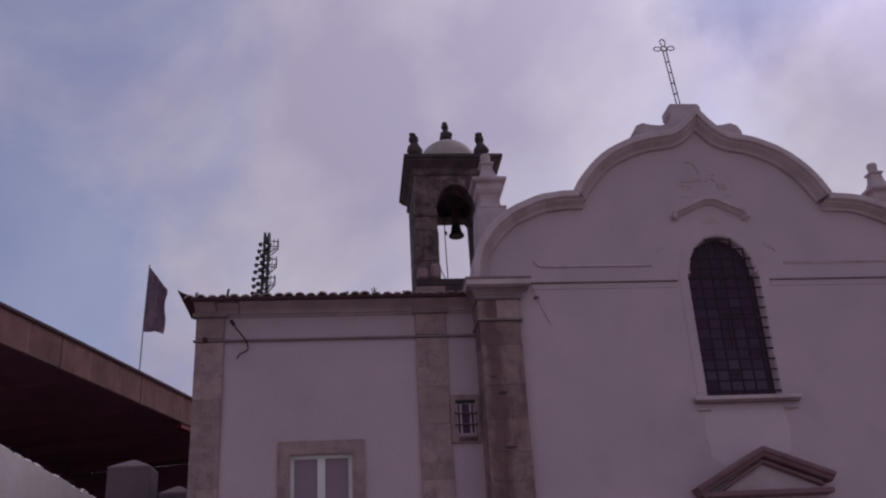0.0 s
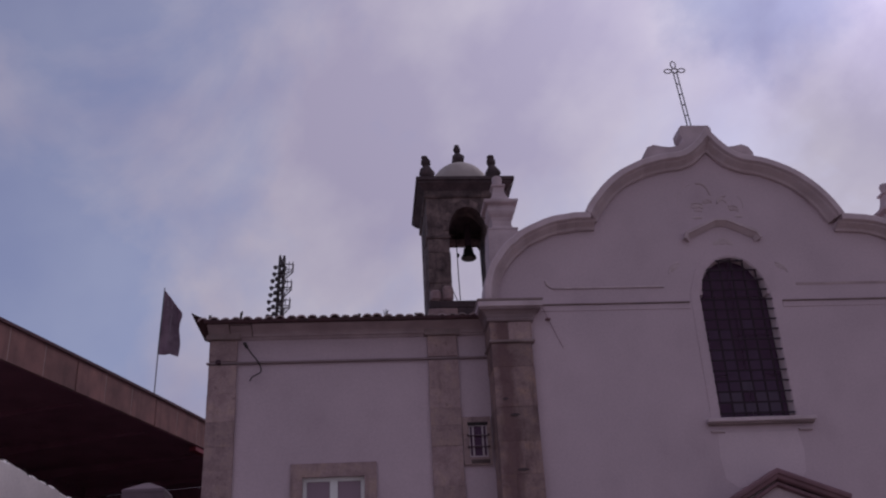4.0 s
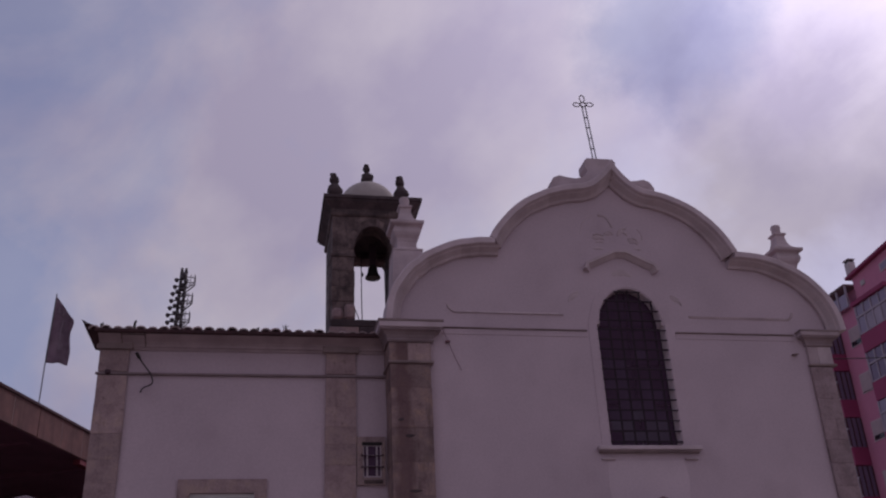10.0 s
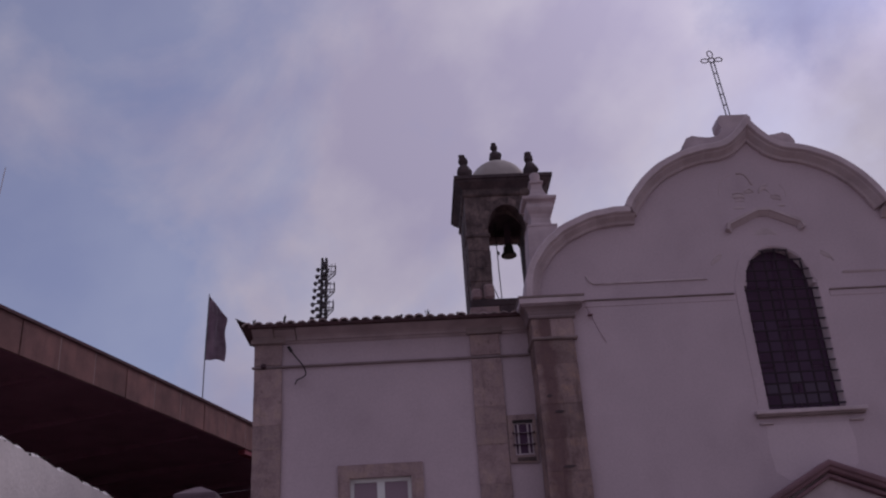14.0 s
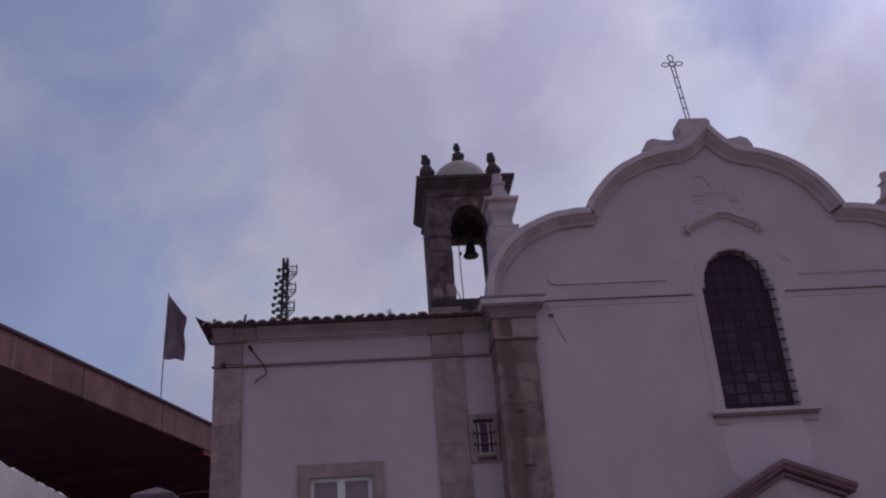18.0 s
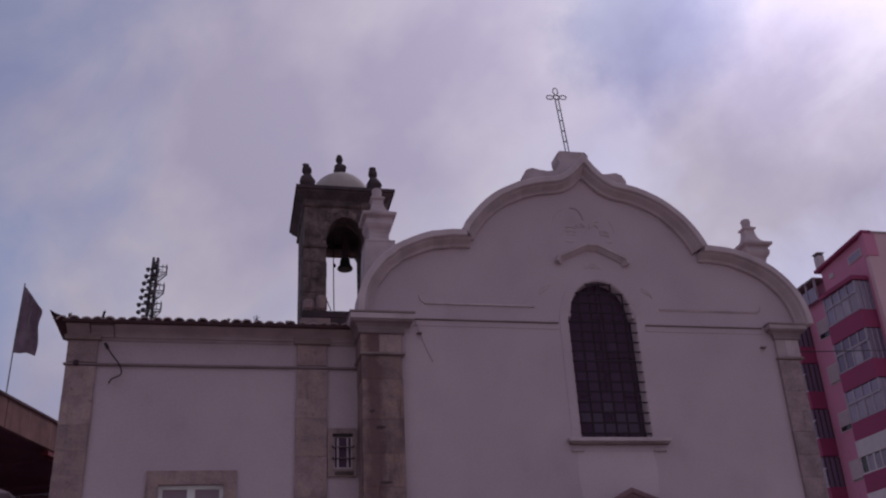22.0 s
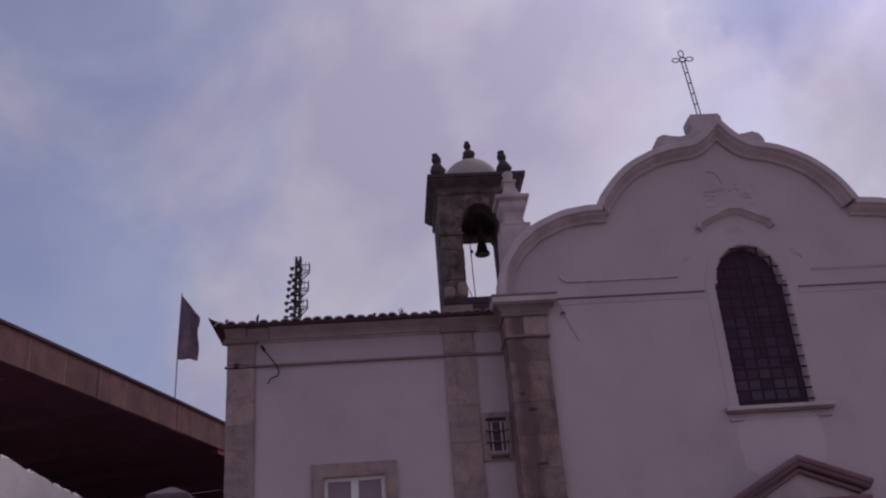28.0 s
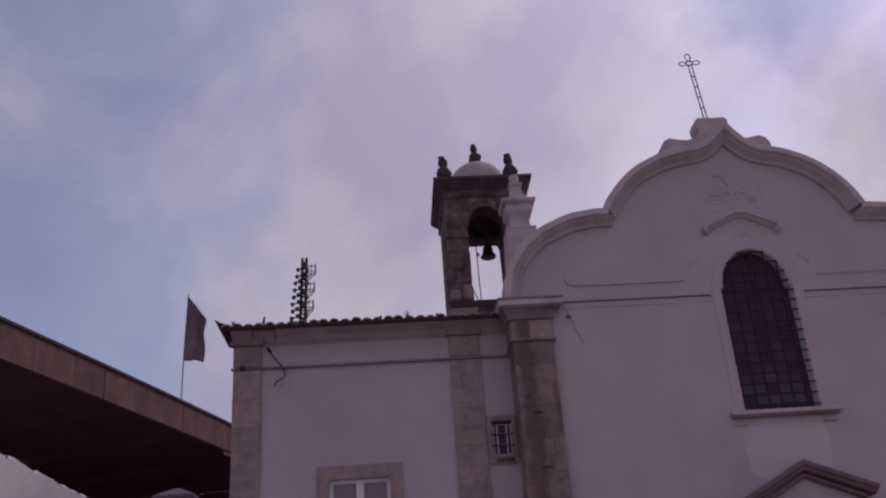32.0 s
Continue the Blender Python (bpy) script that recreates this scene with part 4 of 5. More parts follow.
for x, z in ((TX0 + 0.0, 9.62), (TX0 + 0.28, 9.72)):
    tower_part("loose_block", box(x, x + 0.24, TY0 - 0.07, TY0 + 0.4, 9.362, z, 0.05), STONE)
tower_part("dome", lathe([(0.76, 12.43), (0.76, 12.6)] + [(0.76 * math.cos(a), 12.6 + 0.8 * math.sin(a)) for a in [math.pi / 2 * i / 9 for i in range(1, 9)]] + [(0.05, 13.4)], 28, at=(tcx, tcy, 0)), DOMELIME, "small white plastered dome", True)
URN = [(0.16, 0), (0.16, 0.06), (0.125, 0.08), (0.15, 0.13), (0.176, 0.2), (0.178, 0.27), (0.15, 0.35), (0.105, 0.4), (0.08, 0.43), (0.078, 0.47), (0.1, 0.5), (0.106, 0.55), (0.1, 0.61), (0.074, 0.625), (0.082, 0.64), (0.08, 0.71), (0.04, 0.73)]


def worn_urn(x, y, z, k, lean):
    """An urn finial, weathered out of round and leaning a little."""
    bm = lathe([(r * k, h * k) for r, h in URN], 14, at=(0, 0, 0))
    for v in bm.verts:
        c = v.co
        f = 1 + 0.3 * noise.noise((c.x * 9 + x, c.y * 9 + y, c.z * 7))
        c.x, c.y = c.x * f + lean * c.z * c.z, c.y * f
    return shift(bm, Vector((x, y, z)))


for x in (TX0 + 0.08, TX1 - 0.22):
    for y in (TY0 + 0.12, TY1 - 0.12):
        tower_part("urn", worn_urn(x, y, 12.43, 1.0, -0.12 if x < tcx else -0.08), SOOTSTONE, "dark stone urn finial", True)
tower_part("finial", worn_urn(tcx, tcy, 13.38, 0.84, -0.06), SOOTSTONE, "dark stone urn finial", True)

bell = thing("bell", "small dark bronze bell hanging in the arch", "bell", (tcx + 0.11, tcy, 10.83))
part("bell_body", lathe([(0.175, 0), (0.19, 0.02), (0.175, 0.06), (0.135, 0.12), (0.12, 0.2), (0.115, 0.26), (0.08, 0.32), (0.03, 0.34)], 16), BRONZE, bell, smooth=True)
part("yoke", box(-0.07, 0.07, -0.05, 0.05, 0.335, 0.89), IRON, bell)
rope = link("bell_rope", tube([(tcx - 0.17, tcy, 11.72), (tcx - 0.165, tcy, 10.4), (tcx - 0.15, tcy, 9.36)], 0.012), CABLE)
tagged(rope, "thin dark bell rope hanging in the belfry", "rope")
part("knot", lathe([(0.012, 0), (0.032, 0.03), (0.03, 0.07), (0.012, 0.1)], 8, at=(tcx - 0.14, tcy, 10.88)), CABLE, rope, smooth=True)
slack = link("slack_rope", tube([(ox0 + 0.03, TY0 + 0.6, 9.98), (ox0 + 0.2, TY0 + 0.8, 9.66), (tcx - 0.13, tcy, 9.4), (tcx + 0.1, tcy + 0.1, 9.37)], 0.011), CABLE)
tagged(slack, "slack end of the bell rope hanging across the opening", "rope")

# ---- side wing ----
wing = thing("church_annex", "white two-storey church annex with stone corners and tiled eaves", "building", (-0.3, WY, 0))
WO = Vector((-0.3, WY, 0))


def wing_part(name, bm, mat, label="", smooth=False, parent=None):
    return part(name, shift(bm, -WO), mat, parent or wing, label, smooth)


NX0, NX1, NZ0, NZ1 = -1.16, -0.04, 3.4, 5.12
wing_part("front_wall", wall_with_holes(-2.9, 2.398, 0, 7.85, WY, WY + 0.6, None, [(NX0, NZ0), (NX1, NZ0), (NX1, NZ1), (NX0, NZ1)]), PLASTER)
wing_part("back_body", box(-2.9, 2.3, WY + 0.61, WY + 14, 0, 7.85), PLASTER)


def wing_pilaster(x0, x1, zs):
    p = wing_part("corner_pilaster", box(x0 + 0.015, x1 - 0.015, WY - 0.045, WY + 0.02, 0, zs[-1]), STONE, "beige limestone blocks")
    for a, b in zip(zs, zs[1:]):
        wing_part("stone", box(x0 + random.uniform(-0.006, 0.006), x1 + random.uniform(-0.006, 0.006), WY - 0.06 + random.uniform(-0.003, 0.003), WY - 0.001, a + 0.0008, b - 0.0008, 0.003), STONE, parent=p)


wing_pilaster(-2.95, -2.42, courses(0, 7.28, 0.28, 0.75))
wing_pilaster(1.22, 1.8, courses(0, 7.28, 0.28, 0.75))
wing_part("string_course", box(-2.99, 2.379, WY - 0.068, WY + 0.01, 7.298, 7.338, 0.008), AGEDSHADE)
for x0, x1 in ((-2.95, -2.42), (1.22, 1.8)):
    wing_part("stone", box(x0, x1, WY - 0.06, WY, 7.35, 7.775, 0.01), STONE)
wc = bmesh.new()
CORNICE = [(0.03, 7.78), (0.05, 7.82), (0.09, 7.83), (0.1, 7.87), (0.14, 7.91), (0.24, 7.95), (0.33, 7.98), (0.36, 8.0), (0.36, 8.022)]
ends = [[wc.verts.new((x, y, z)) for y, z in [(WY - o, z) for o, z in CORNICE] + [(WY + 0.3, 8.022), (WY + 0.3, 7.78)]] for x in (-2.97, 2.379)]
for k in range(len(ends[0])):
    k2 = (k + 1) % len(ends[0])
    wc.faces.new((ends[0][k], ends[0][k2], ends[1][k2], ends[1][k]))
wc.faces.new(ends[0]), wc.faces.new(ends[1][::-1])
wing_part("cornice", wc, OLDTRIM)
for x0, x1 in ((-2.95, -2.42), (1.22, 1.8)):
    wing_part("cornice_stone", box(x0 - 0.06, x1 + 0.06, WY - 0.13, WY, 7.775, 7.9, 0.01), STAINSHADE)
# sooty joints round the cornice blocks at the corner
for x in (-2.56, -2.14):
    wing_part("cornice_joint", tube([(x, WY - o - 0.004, z) for o, z in CORNICE[2:-1]], 0.011, 5), DARKSTONE)
wing_part("cornice_joint", tube([(-2.56, WY - 0.334, 7.98), (-2.14, WY - 0.334, 7.98)], 0.011, 5), DARKSTONE)
rf = bmesh.new()
v = [rf.verts.new(c) for c in ((-2.97, WY - 0.38, 8.03), (2.3, WY - 0.38, 8.03), (2.3, WY + 6.5, 9.85), (-0.5, WY + 6.5, 9.85), (-2.97, WY + 14, 8.03), (2.3, WY + 14, 8.03))]
rf.faces.new((v[0], v[1], v[2], v[3])), rf.faces.new((v[0], v[3], v[4])), rf.faces.new((v[3], v[2], v[5], v[4])), rf.faces.new((v[0], v[4], v[5], v[1])), rf.faces.new((v[1], v[5], v[2]))
roof_ob = wing_part("roof", rf, TILE)
tile_bm = bmesh.new()
seg = 6
arc = [math.pi * k / seg for k in range(seg + 1)]
back_r, front_r, lip_r, hollow_r = ([tile_bm.verts.new((r * math.cos(a), y, z + h * math.sin(a))) for a in arc]
                                    for y, z, r, h in ((0.5, 0.14, 0.09, 0.07), (-0.05, 0.0, 0.104, 0.082), (-0.05, 0.0, 0.078, 0.056), (0.03, 0.015, 0.074, 0.052)))
for a, b in ((front_r, back_r), (front_r, lip_r), (lip_r, hollow_r)):
    for k in range(seg):
        tile_bm.faces.new((a[k], a[k + 1], b[k + 1], b[k]))
tile_bm.faces.new(hollow_r)
tile_bm.faces.new(back_r)
tile = part("roof_tile", tile_bm, TILE, roof_ob)
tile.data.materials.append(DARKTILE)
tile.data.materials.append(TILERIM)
# tile mouths get the dark colour in place of the shade inside them
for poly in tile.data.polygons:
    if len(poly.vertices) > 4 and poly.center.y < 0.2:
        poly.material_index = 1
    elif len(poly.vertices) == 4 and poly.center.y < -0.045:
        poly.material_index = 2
tile.location = (-2.74, -0.37, 8.035)
for i in range(1, 27):
    t2 = tile.copy()
    scene.collection.objects.link(t2)
    t2.location = (-2.74 + i * 0.206 + random.uniform(-0.015, 0.015), -0.37 + random.uniform(-0.03, 0.02), 8.035 + random.uniform(-0.008, 0.018))
    t2.rotation_euler = (random.uniform(-0.05, 0.05), random.uniform(-0.1, 0.1), random.uniform(-0.06, 0.06))
# board and edge coloured dark to deepen the shade line under the tiles
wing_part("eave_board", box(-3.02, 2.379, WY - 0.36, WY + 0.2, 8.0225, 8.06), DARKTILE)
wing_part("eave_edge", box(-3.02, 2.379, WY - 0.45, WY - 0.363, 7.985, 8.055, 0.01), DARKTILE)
flare = [(-2.971, 7.79, 0.03), (-3.06, 7.81, 0.06), (-3.09, 7.87, 0.12), (-3.13, 7.95, 0.2), (-3.19, 8.06, 0.3), (-3.27, 8.22, 0.42), (-3.15, 8.15, 0.42), (-2.971, 8.08, 0.42)]
ct = bmesh.new()
fa, fb_ = ([ct.verts.new((x, WY - o + d, z)) for x, z, o in flare] for d in (0, 0.12))
ct.faces.new(fa), ct.faces.new(fb_[::-1])
for k in range(len(fa)):
    ct.faces.new((fa[k], fb_[k], fb_[(k + 1) % len(fa)], fa[(k + 1) % len(fa)]))
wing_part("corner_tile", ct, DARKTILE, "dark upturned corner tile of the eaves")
# wing window
fr = wall_with_holes(0, 0, 0, 0, WY - 0.05, WY - 0.002, [(-1.38, 3.1), (0.185, 3.1), (0.185, 5.365), (-1.38, 5.365)], [(NX0, NZ0), (NX1, NZ0), (NX1, NZ1), (NX0, NZ1)])
win = wing_part("window", fr, STONE, "white casement window in a stone surround")
wing_part("window_frame", wall_with_holes(0, 0, 0, 0, WY + 0.05, WY + 0.11, [(NX0, NZ0), (NX1, NZ0), (NX1, NZ1), (NX0, NZ1)], [(NX0 + 0.07, NZ0 + 0.07), (NX1 - 0.07, NZ0 + 0.07), (NX1 - 0.07, NZ1 - 0.07), (NX0 + 0.07, NZ1 - 0.07)]), WHITEPAINT, parent=win)
nm = (NX0 + NX1) / 2
wing_part("mullion", box(nm - 0.07, nm + 0.07, WY + 0.04, WY + 0.105, NZ0 + 0.07, NZ1 - 0.07), WHITEPAINT, parent=win)
for x0, x1 in ((NX0 + 0.07, nm - 0.07), (nm + 0.07, NX1 - 0.07)):
    wing_part("pane", box(x0, x1, WY + 0.075, WY + 0.085, NZ0 + 0.07, NZ1 - 0.07), CURTAINGLASS, parent=win)

# little barred window beside the church
sw = wing_part("small_window", wall_with_holes(0, 0, 0, 0, WY - 0.06, WY - 0.002, [(1.81, 5.24), (2.34, 5.24), (2.34, 6.14), (1.81, 6.14)], [(1.92, 5.38), (2.27, 5.38), (2.27, 6.04), (1.92, 6.04)]), STONE, "small barred window in a stone frame")
wing_part("pane", box(1.925, 2.265, WY - 0.012, WY - 0.004, 5.385, 6.035), DUSTYGLASS, parent=sw)
# black strip that stands for the lintel's shadow on the recess
wing_part("lintel_shadow", box(1.9, 2.285, WY - 0.064, WY - 0.02, 5.985, 6.036), CABLE, parent=sw)
wing_part("sash", wall_with_holes(0, 0, 0, 0, WY - 0.03, WY - 0.013, [(1.925, 5.382), (2.265, 5.382), (2.265, 5.98), (1.925, 5.98)], [(1.945, 5.41), (2.245, 5.41), (2.245, 5.965), (1.945, 5.965)]), GREYSASH, parent=sw)
for x in (1.985, 2.165):
    wing_part("sash_bar", box(x, x + 0.032, WY - 0.034, WY - 0.014, 5.41, 5.965), GREYSASH, parent=sw)
for z in (5.57, 5.78):
    wing_part("sash_bar", box(1.95, 2.24, WY - 0.038, WY - 0.012, z + 0.001, z + 0.021), GREYSASH, parent=sw)
    wing_part("bar", box(1.885, 2.305, WY - 0.085, WY - 0.066, z - 0.012, z + 0.006), IRON, parent=sw)
for x in (1.885, 2.275):
    for z in (5.55, 5.77):
        wing_part("bar_end", box(x, x + 0.03, WY - 0.095, WY - 0.055, z, z + 0.035), IRON, parent=sw)
wing_part("sill_patch", box(1.94, 2.29, WY - 0.068, WY - 0.061, 5.26, 5.335, 0.003), DARKSTONE, "sooty patch under the little window", parent=sw)

# ---- stadium stand ----
stand = thing("stadium_stand", "curved brown concrete stadium stand with a dark underside", "stadium stand", (-9, 22, 0))
SO = Vector((-9, 22, 0))


def stand_part(name, bm, mat, label="", parent=None):
    return part(name, shift(bm, -SO), mat, parent or stand, label)


def fascia_at(s):
    """The stand's outer edge in plan, s from 0 (near) to 1 (far)."""
    return Vector((-11.65 + 9.2 * s - 0.99 * s * s, 11.0 + 24.5 * s, 0))


NP = 20
for i in range(-1, NP):
    a, b = fascia_at((i + 0.286) / NP), fascia_at((i + 1.254) / NP)
    d = (b - a).normalized()
    inw = Vector((-d.y, d.x, 0)) * 0.25
    fb = bmesh.new()
    vs = [fb.verts.new(p + Vector((0, 0, z))) for z in (8.66, 9.48) for p in (a, b, b + inw, a + inw)]
    for f in ((0, 1, 2, 3), (4, 5, 6, 7), (0, 1, 5, 4), (1, 2, 6, 5), (2, 3, 7, 6), (3, 0, 4, 7)):
        fb.faces.new([vs[k] for k in f])
    stand_part("fascia_panel", fb, CONCRETE)
    if (i - 1) % 3:
        jb = bmesh.new()
        e0, e1 = fascia_at((i + 0.258) / NP), fascia_at((i + 0.282) / NP)
        vs = [jb.verts.new(p + Vector((0, 0, z))) for z in (8.67, 9.47) for p in (e0 + inw * 0.01, e1 + inw * 0.01, e1 + inw * 0.6, e0 + inw * 0.6)]
        for f in ((0, 1, 2, 3), (4, 5, 6, 7), (0, 1, 5, 4), (1, 2, 6, 5), (2, 3, 7, 6), (3, 0, 4, 7)):
            jb.faces.new([vs[k] for k in f])
        stand_part("joint", jb, MORTAR)
for name, z0, z1, out, depth, mat in (("coping", 9.485, 9.56, 0.05, 0.5, RUST), ("backing_beam", 8.68, 9.48, -0.26, 0.5, SOFFIT), ("soffit", 8.642, 8.657, -0.06, 7.5, SOFFIT), ("rear_wall", 0.0, 8.6415, -6.6, 7.4, SOFFIT)):
    cb = bmesh.new()
    prev = None
    for i in range(NP + 1):
        p, q = fascia_at(i / NP), fascia_at(min(1, i / NP + 0.01))
        if i == NP:
            q = p + (p - fascia_at(0.99))
        d = (q - p).normalized()
        inw = Vector((-d.y, d.x, 0))
        ring = [cb.verts.new(pt) for pt in (p - inw * out + Vector((0, 0, z0)), p + inw * depth + Vector((0, 0, z0)), p + inw * depth + Vector((0, 0, z1)), p - inw * out + Vector((0, 0, z1)))]
        if prev:
            for k in range(4):
                cb.faces.new((prev[k], ring[k], ring[(k + 1) % 4], prev[(k + 1) % 4]))
        else:
            cb.faces.new(ring)
        prev = ring
    cb.faces.new(prev)
    stand_part(name, cb, mat)
far_end = bmesh.new()
p, d = fascia_at(1.0), (fascia_at(1.0) - fascia_at(0.98)).normalized()
inw = Vector((-d.y, d.x, 0))
vs = [far_end.verts.new(c + Vector((0, 0, z))) for z in (0, 8.64) for c in (p - inw * 3, p + inw * 7.4, p + inw * 7.4 + d * 0.4, p - inw * 3 + d * 0.4)]
for f in ((0, 1, 2, 3), (4, 5, 6, 7), (0, 1, 5, 4), (1, 2, 6, 5), (2, 3, 7, 6), (3, 0, 4, 7)):
    far_end.faces.new([vs[k] for k in f])
stand_part("end_wall", far_end, SOFFIT)
for i in range(7):
    s_ = 0.16 + i * 0.13
    p, q = fascia_at(s_), fascia_at(s_ + 0.01)
    d = (q - p).normalized()
    inw = Vector((-d.y, d.x, 0))
    rb = bmesh.new()
    vs = [rb.verts.new(c + Vector((0, 0, z))) for c, zz in ((p + inw * 0.5 - d * 0.1, 8.6), (p + inw * 6.5 - d * 0.1, 8.35), (p + inw * 6.5 + d * 0.1, 8.35), (p + inw * 0.5 + d * 0.1, 8.6)) for z in (zz, 8.64)]
    for f in ((0, 2, 4, 6), (1, 3, 5, 7), (0, 2, 3, 1), (2, 4, 5, 3), (4, 6, 7, 5), (6, 0, 1, 7)):
        rb.faces.new([vs[k] for k in f])
    stand_part("rib", rb, SOFFIT)

# red beam end showing under the far panels
bb = bmesh.new()
p, q = fascia_at(0.765), fascia_at(0.87)
inw = Vector((-(q - p).y, (q - p).x, 0)).normalized()
vs = [bb.verts.new(c + Vector((0, 0, z))) for z in (8.5, 8.638) for c in (p + inw * 0.03, q + inw * 0.03, q + inw * 0.25, p + inw * 0.25)]
for f in ((0, 1, 2, 3), (4, 5, 6, 7), (0, 1, 5, 4), (1, 2, 6, 5), (2, 3, 7, 6), (3, 0, 4, 7)):
    bb.faces.new([vs[k] for k in f])
stand_part("beam_end", bb, OXRED, "dark red painted beam end")

# rough white boundary wall in front of the stand, with an uneven top
bw = bmesh.new()
n_top = 90
rows_ = []
for i in range(n_top + 1):
    y = 6.0 + 16.0 * i / n_top
    x = -5.75 + 0.028 * (y - 6.0)
    h = 5.08 + 0.05 * noise.noise((y * 1.7, 0, 0)) + 0.035 * noise.noise((y * 7.0, 3, 0)) - 0.012 * (i % 3 == 0)
    rows_.append([bw.verts.new(c) for c in ((x, y, 0), (x - 0.02, y, h - 0.06), (x - 0.1, y, h), (x - 0.34, y, h), (x - 0.4, y, 0))])
for a, b in zip(rows_, rows_[1:]):
    for k in range(4):
        bw.faces.new((a[k], b[k], b[k + 1], a[k + 1]))
bw.faces.new(rows_[0]), bw.faces.new(rows_[-1][::-1])
bwall = link("boundary_wall", bw, PAINTWALL)
tagged(bwall, "rough whitewashed boundary wall with a ragged top", "wall", kind="structure")
moss = bmesh.new()
for i in range(520):
    y = 6.1 + 15.7 * random.random()
    x = -5.75 + 0.028 * (y - 6.0) - random.uniform(0.0, 0.3)
    r = random.uniform(0.006, 0.02)
    m4 = Matrix.Translation((x, y, 5.06 + 0.05 * noise.noise((y * 1.7, 0, 0)) + random.uniform(-0.06, 0.012))) @ Euler((random.random() * 3, random.random() * 3, 0)).to_matrix().to_4x4()
    bmesh.ops.create_icosphere(moss, subdivisions=1, radius=r, matrix=m4 @ Matrix.Diagonal((1, 1.3, 0.6, 1)))
moss_ob = link("moss", moss, MOSS)
tagged(moss_ob, "dark dry moss tufts along the wall top", "moss", kind="stuff")


def wall_pier(x, y, w, h):
    p = thing("pier", "pinkish grey plastered pier with a pointed cap", "pier", (x, y, 0), "piers under the stand")
    part("shaft", box(-w / 2, w / 2, -w / 2, w / 2, 0, h - 0.3), GREYPIER, p)
    part("cap", lathe([(w / 2 + 0.01, h - 0.299), (w / 2, h - 0.22), (0.05, h)], square=True), GREYPIER, p)


GREYPIER = material("grey_plaster", (0.215, 0.157, 0.185), (0.175, 0.127, 0.152), 0.9, 1.0, 20, 0.2, 0.4, (0.14, 0.10, 0.12))
wall_pier(-5.18, 23.4, 0.97, 6.28)
wall_pier(-4.72, 27.0, 0.9, 6.24)

# flag on the stand
FX, FYF = -6.05, 27.2
flag = thing("flag", "grey banner flag on a thin pole above the stand", "flag", (FX, FYF, 9.56))
part("pole", tube([(0, 0, 0), (0.02, 0, 1.6), (0.07, 0, 3.33)], 0.018, 8), STEEL, flag)
fb = bmesh.new()
nx_, nz_ = 8, 14
grid = []
for j in range(nz_ + 1):
    row = []
    for i in range(nx_ + 1):
        u, w = i / nx_, j / nz_
        row.append(fb.verts.new((0.02 + 0.05 * w + 0.56 * u + 0.03 * u * math.sin(9 * w), 0.13 * math.sin(8 * u + 2 * w) * u, 1.22 + 2.05 * w - 0.72 * u * w * w - 0.04 * u)))
    grid.append(row)
for j in range(nz_):
    for i in range(nx_):
        fb.faces.new((grid[j][i], grid[j][i + 1], grid[j + 1][i + 1], grid[j + 1][i]))
bmesh.ops.solidify(fb, geom=fb.faces, thickness=0.006)
part("cloth", fb, CLOTH, flag, smooth=True)


def cloth_strip(u0, u1, w0, w1):
    """A printed patch lying on the cloth, between two heights and two distances from the pole."""
    sb = bmesh.new()
    sides = [[sb.verts.new((0.02 + 0.05 * w + 0.56 * u + 0.03 * u * math.sin(9 * w), 0.13 * math.sin(8 * u + 2 * w) * u - 0.012, 1.22 + 2.05 * w - 0.72 * u * w * w - 0.04 * u)) for u in (u0, u1)]
             for w in [w0 + (w1 - w0) * k / 8 for k in range(9)]]
    for a, b in zip(sides, sides[1:]):
        sb.faces.new((a[0], a[1], b[1], b[0]))
    bmesh.ops.solidify(sb, geom=sb.faces, thickness=0.003)
    return sb


part("printed_stripe", cloth_strip(0.5, 0.57, 0.2, 0.72), FLAGPRINT, flag, "pale printed stripe")
part("printed_mark", cloth_strip(0.2, 0.5, 0.8, 0.9), FLAGPRINT, flag, "pale printed mark")

# ---- floodlight mast ----
MD = 70.0
maz = radians(-5.58)
mx, my = MD * math.sin(maz) - 0.8, MD * math.cos(maz)
mast = thing("floodlight_mast", "tall dark stadium floodlight mast with tiers of lamps", "floodlight mast", (mx, my, 0))
mast.scale = (1.0, 1.0, 1.013)
mast.rotation_euler = (0, radians(2.4), 0)
part("pole", lathe([(0.5, 0), (0.3, 26.6)], 10), DARKSTEEL, mast)
for x in (-0.2, 0.2):
    for y in (-0.2, 0.2):
        part("lattice_post", tube([(x, y, 26.4), (x * 0.8 - 0.05, y, 32.6)], 0.10, 6), DARKSTEEL, mast)
for j in range(12):
    z, sg = 26.7 + j * 0.48, 1 if j % 2 else -1
    part("lattice_brace", tube([(-0.2 * sg, -0.2, z), (0.18 * sg, -0.2, z + 0.48)], 0.06, 5), DARKSTEEL, mast)
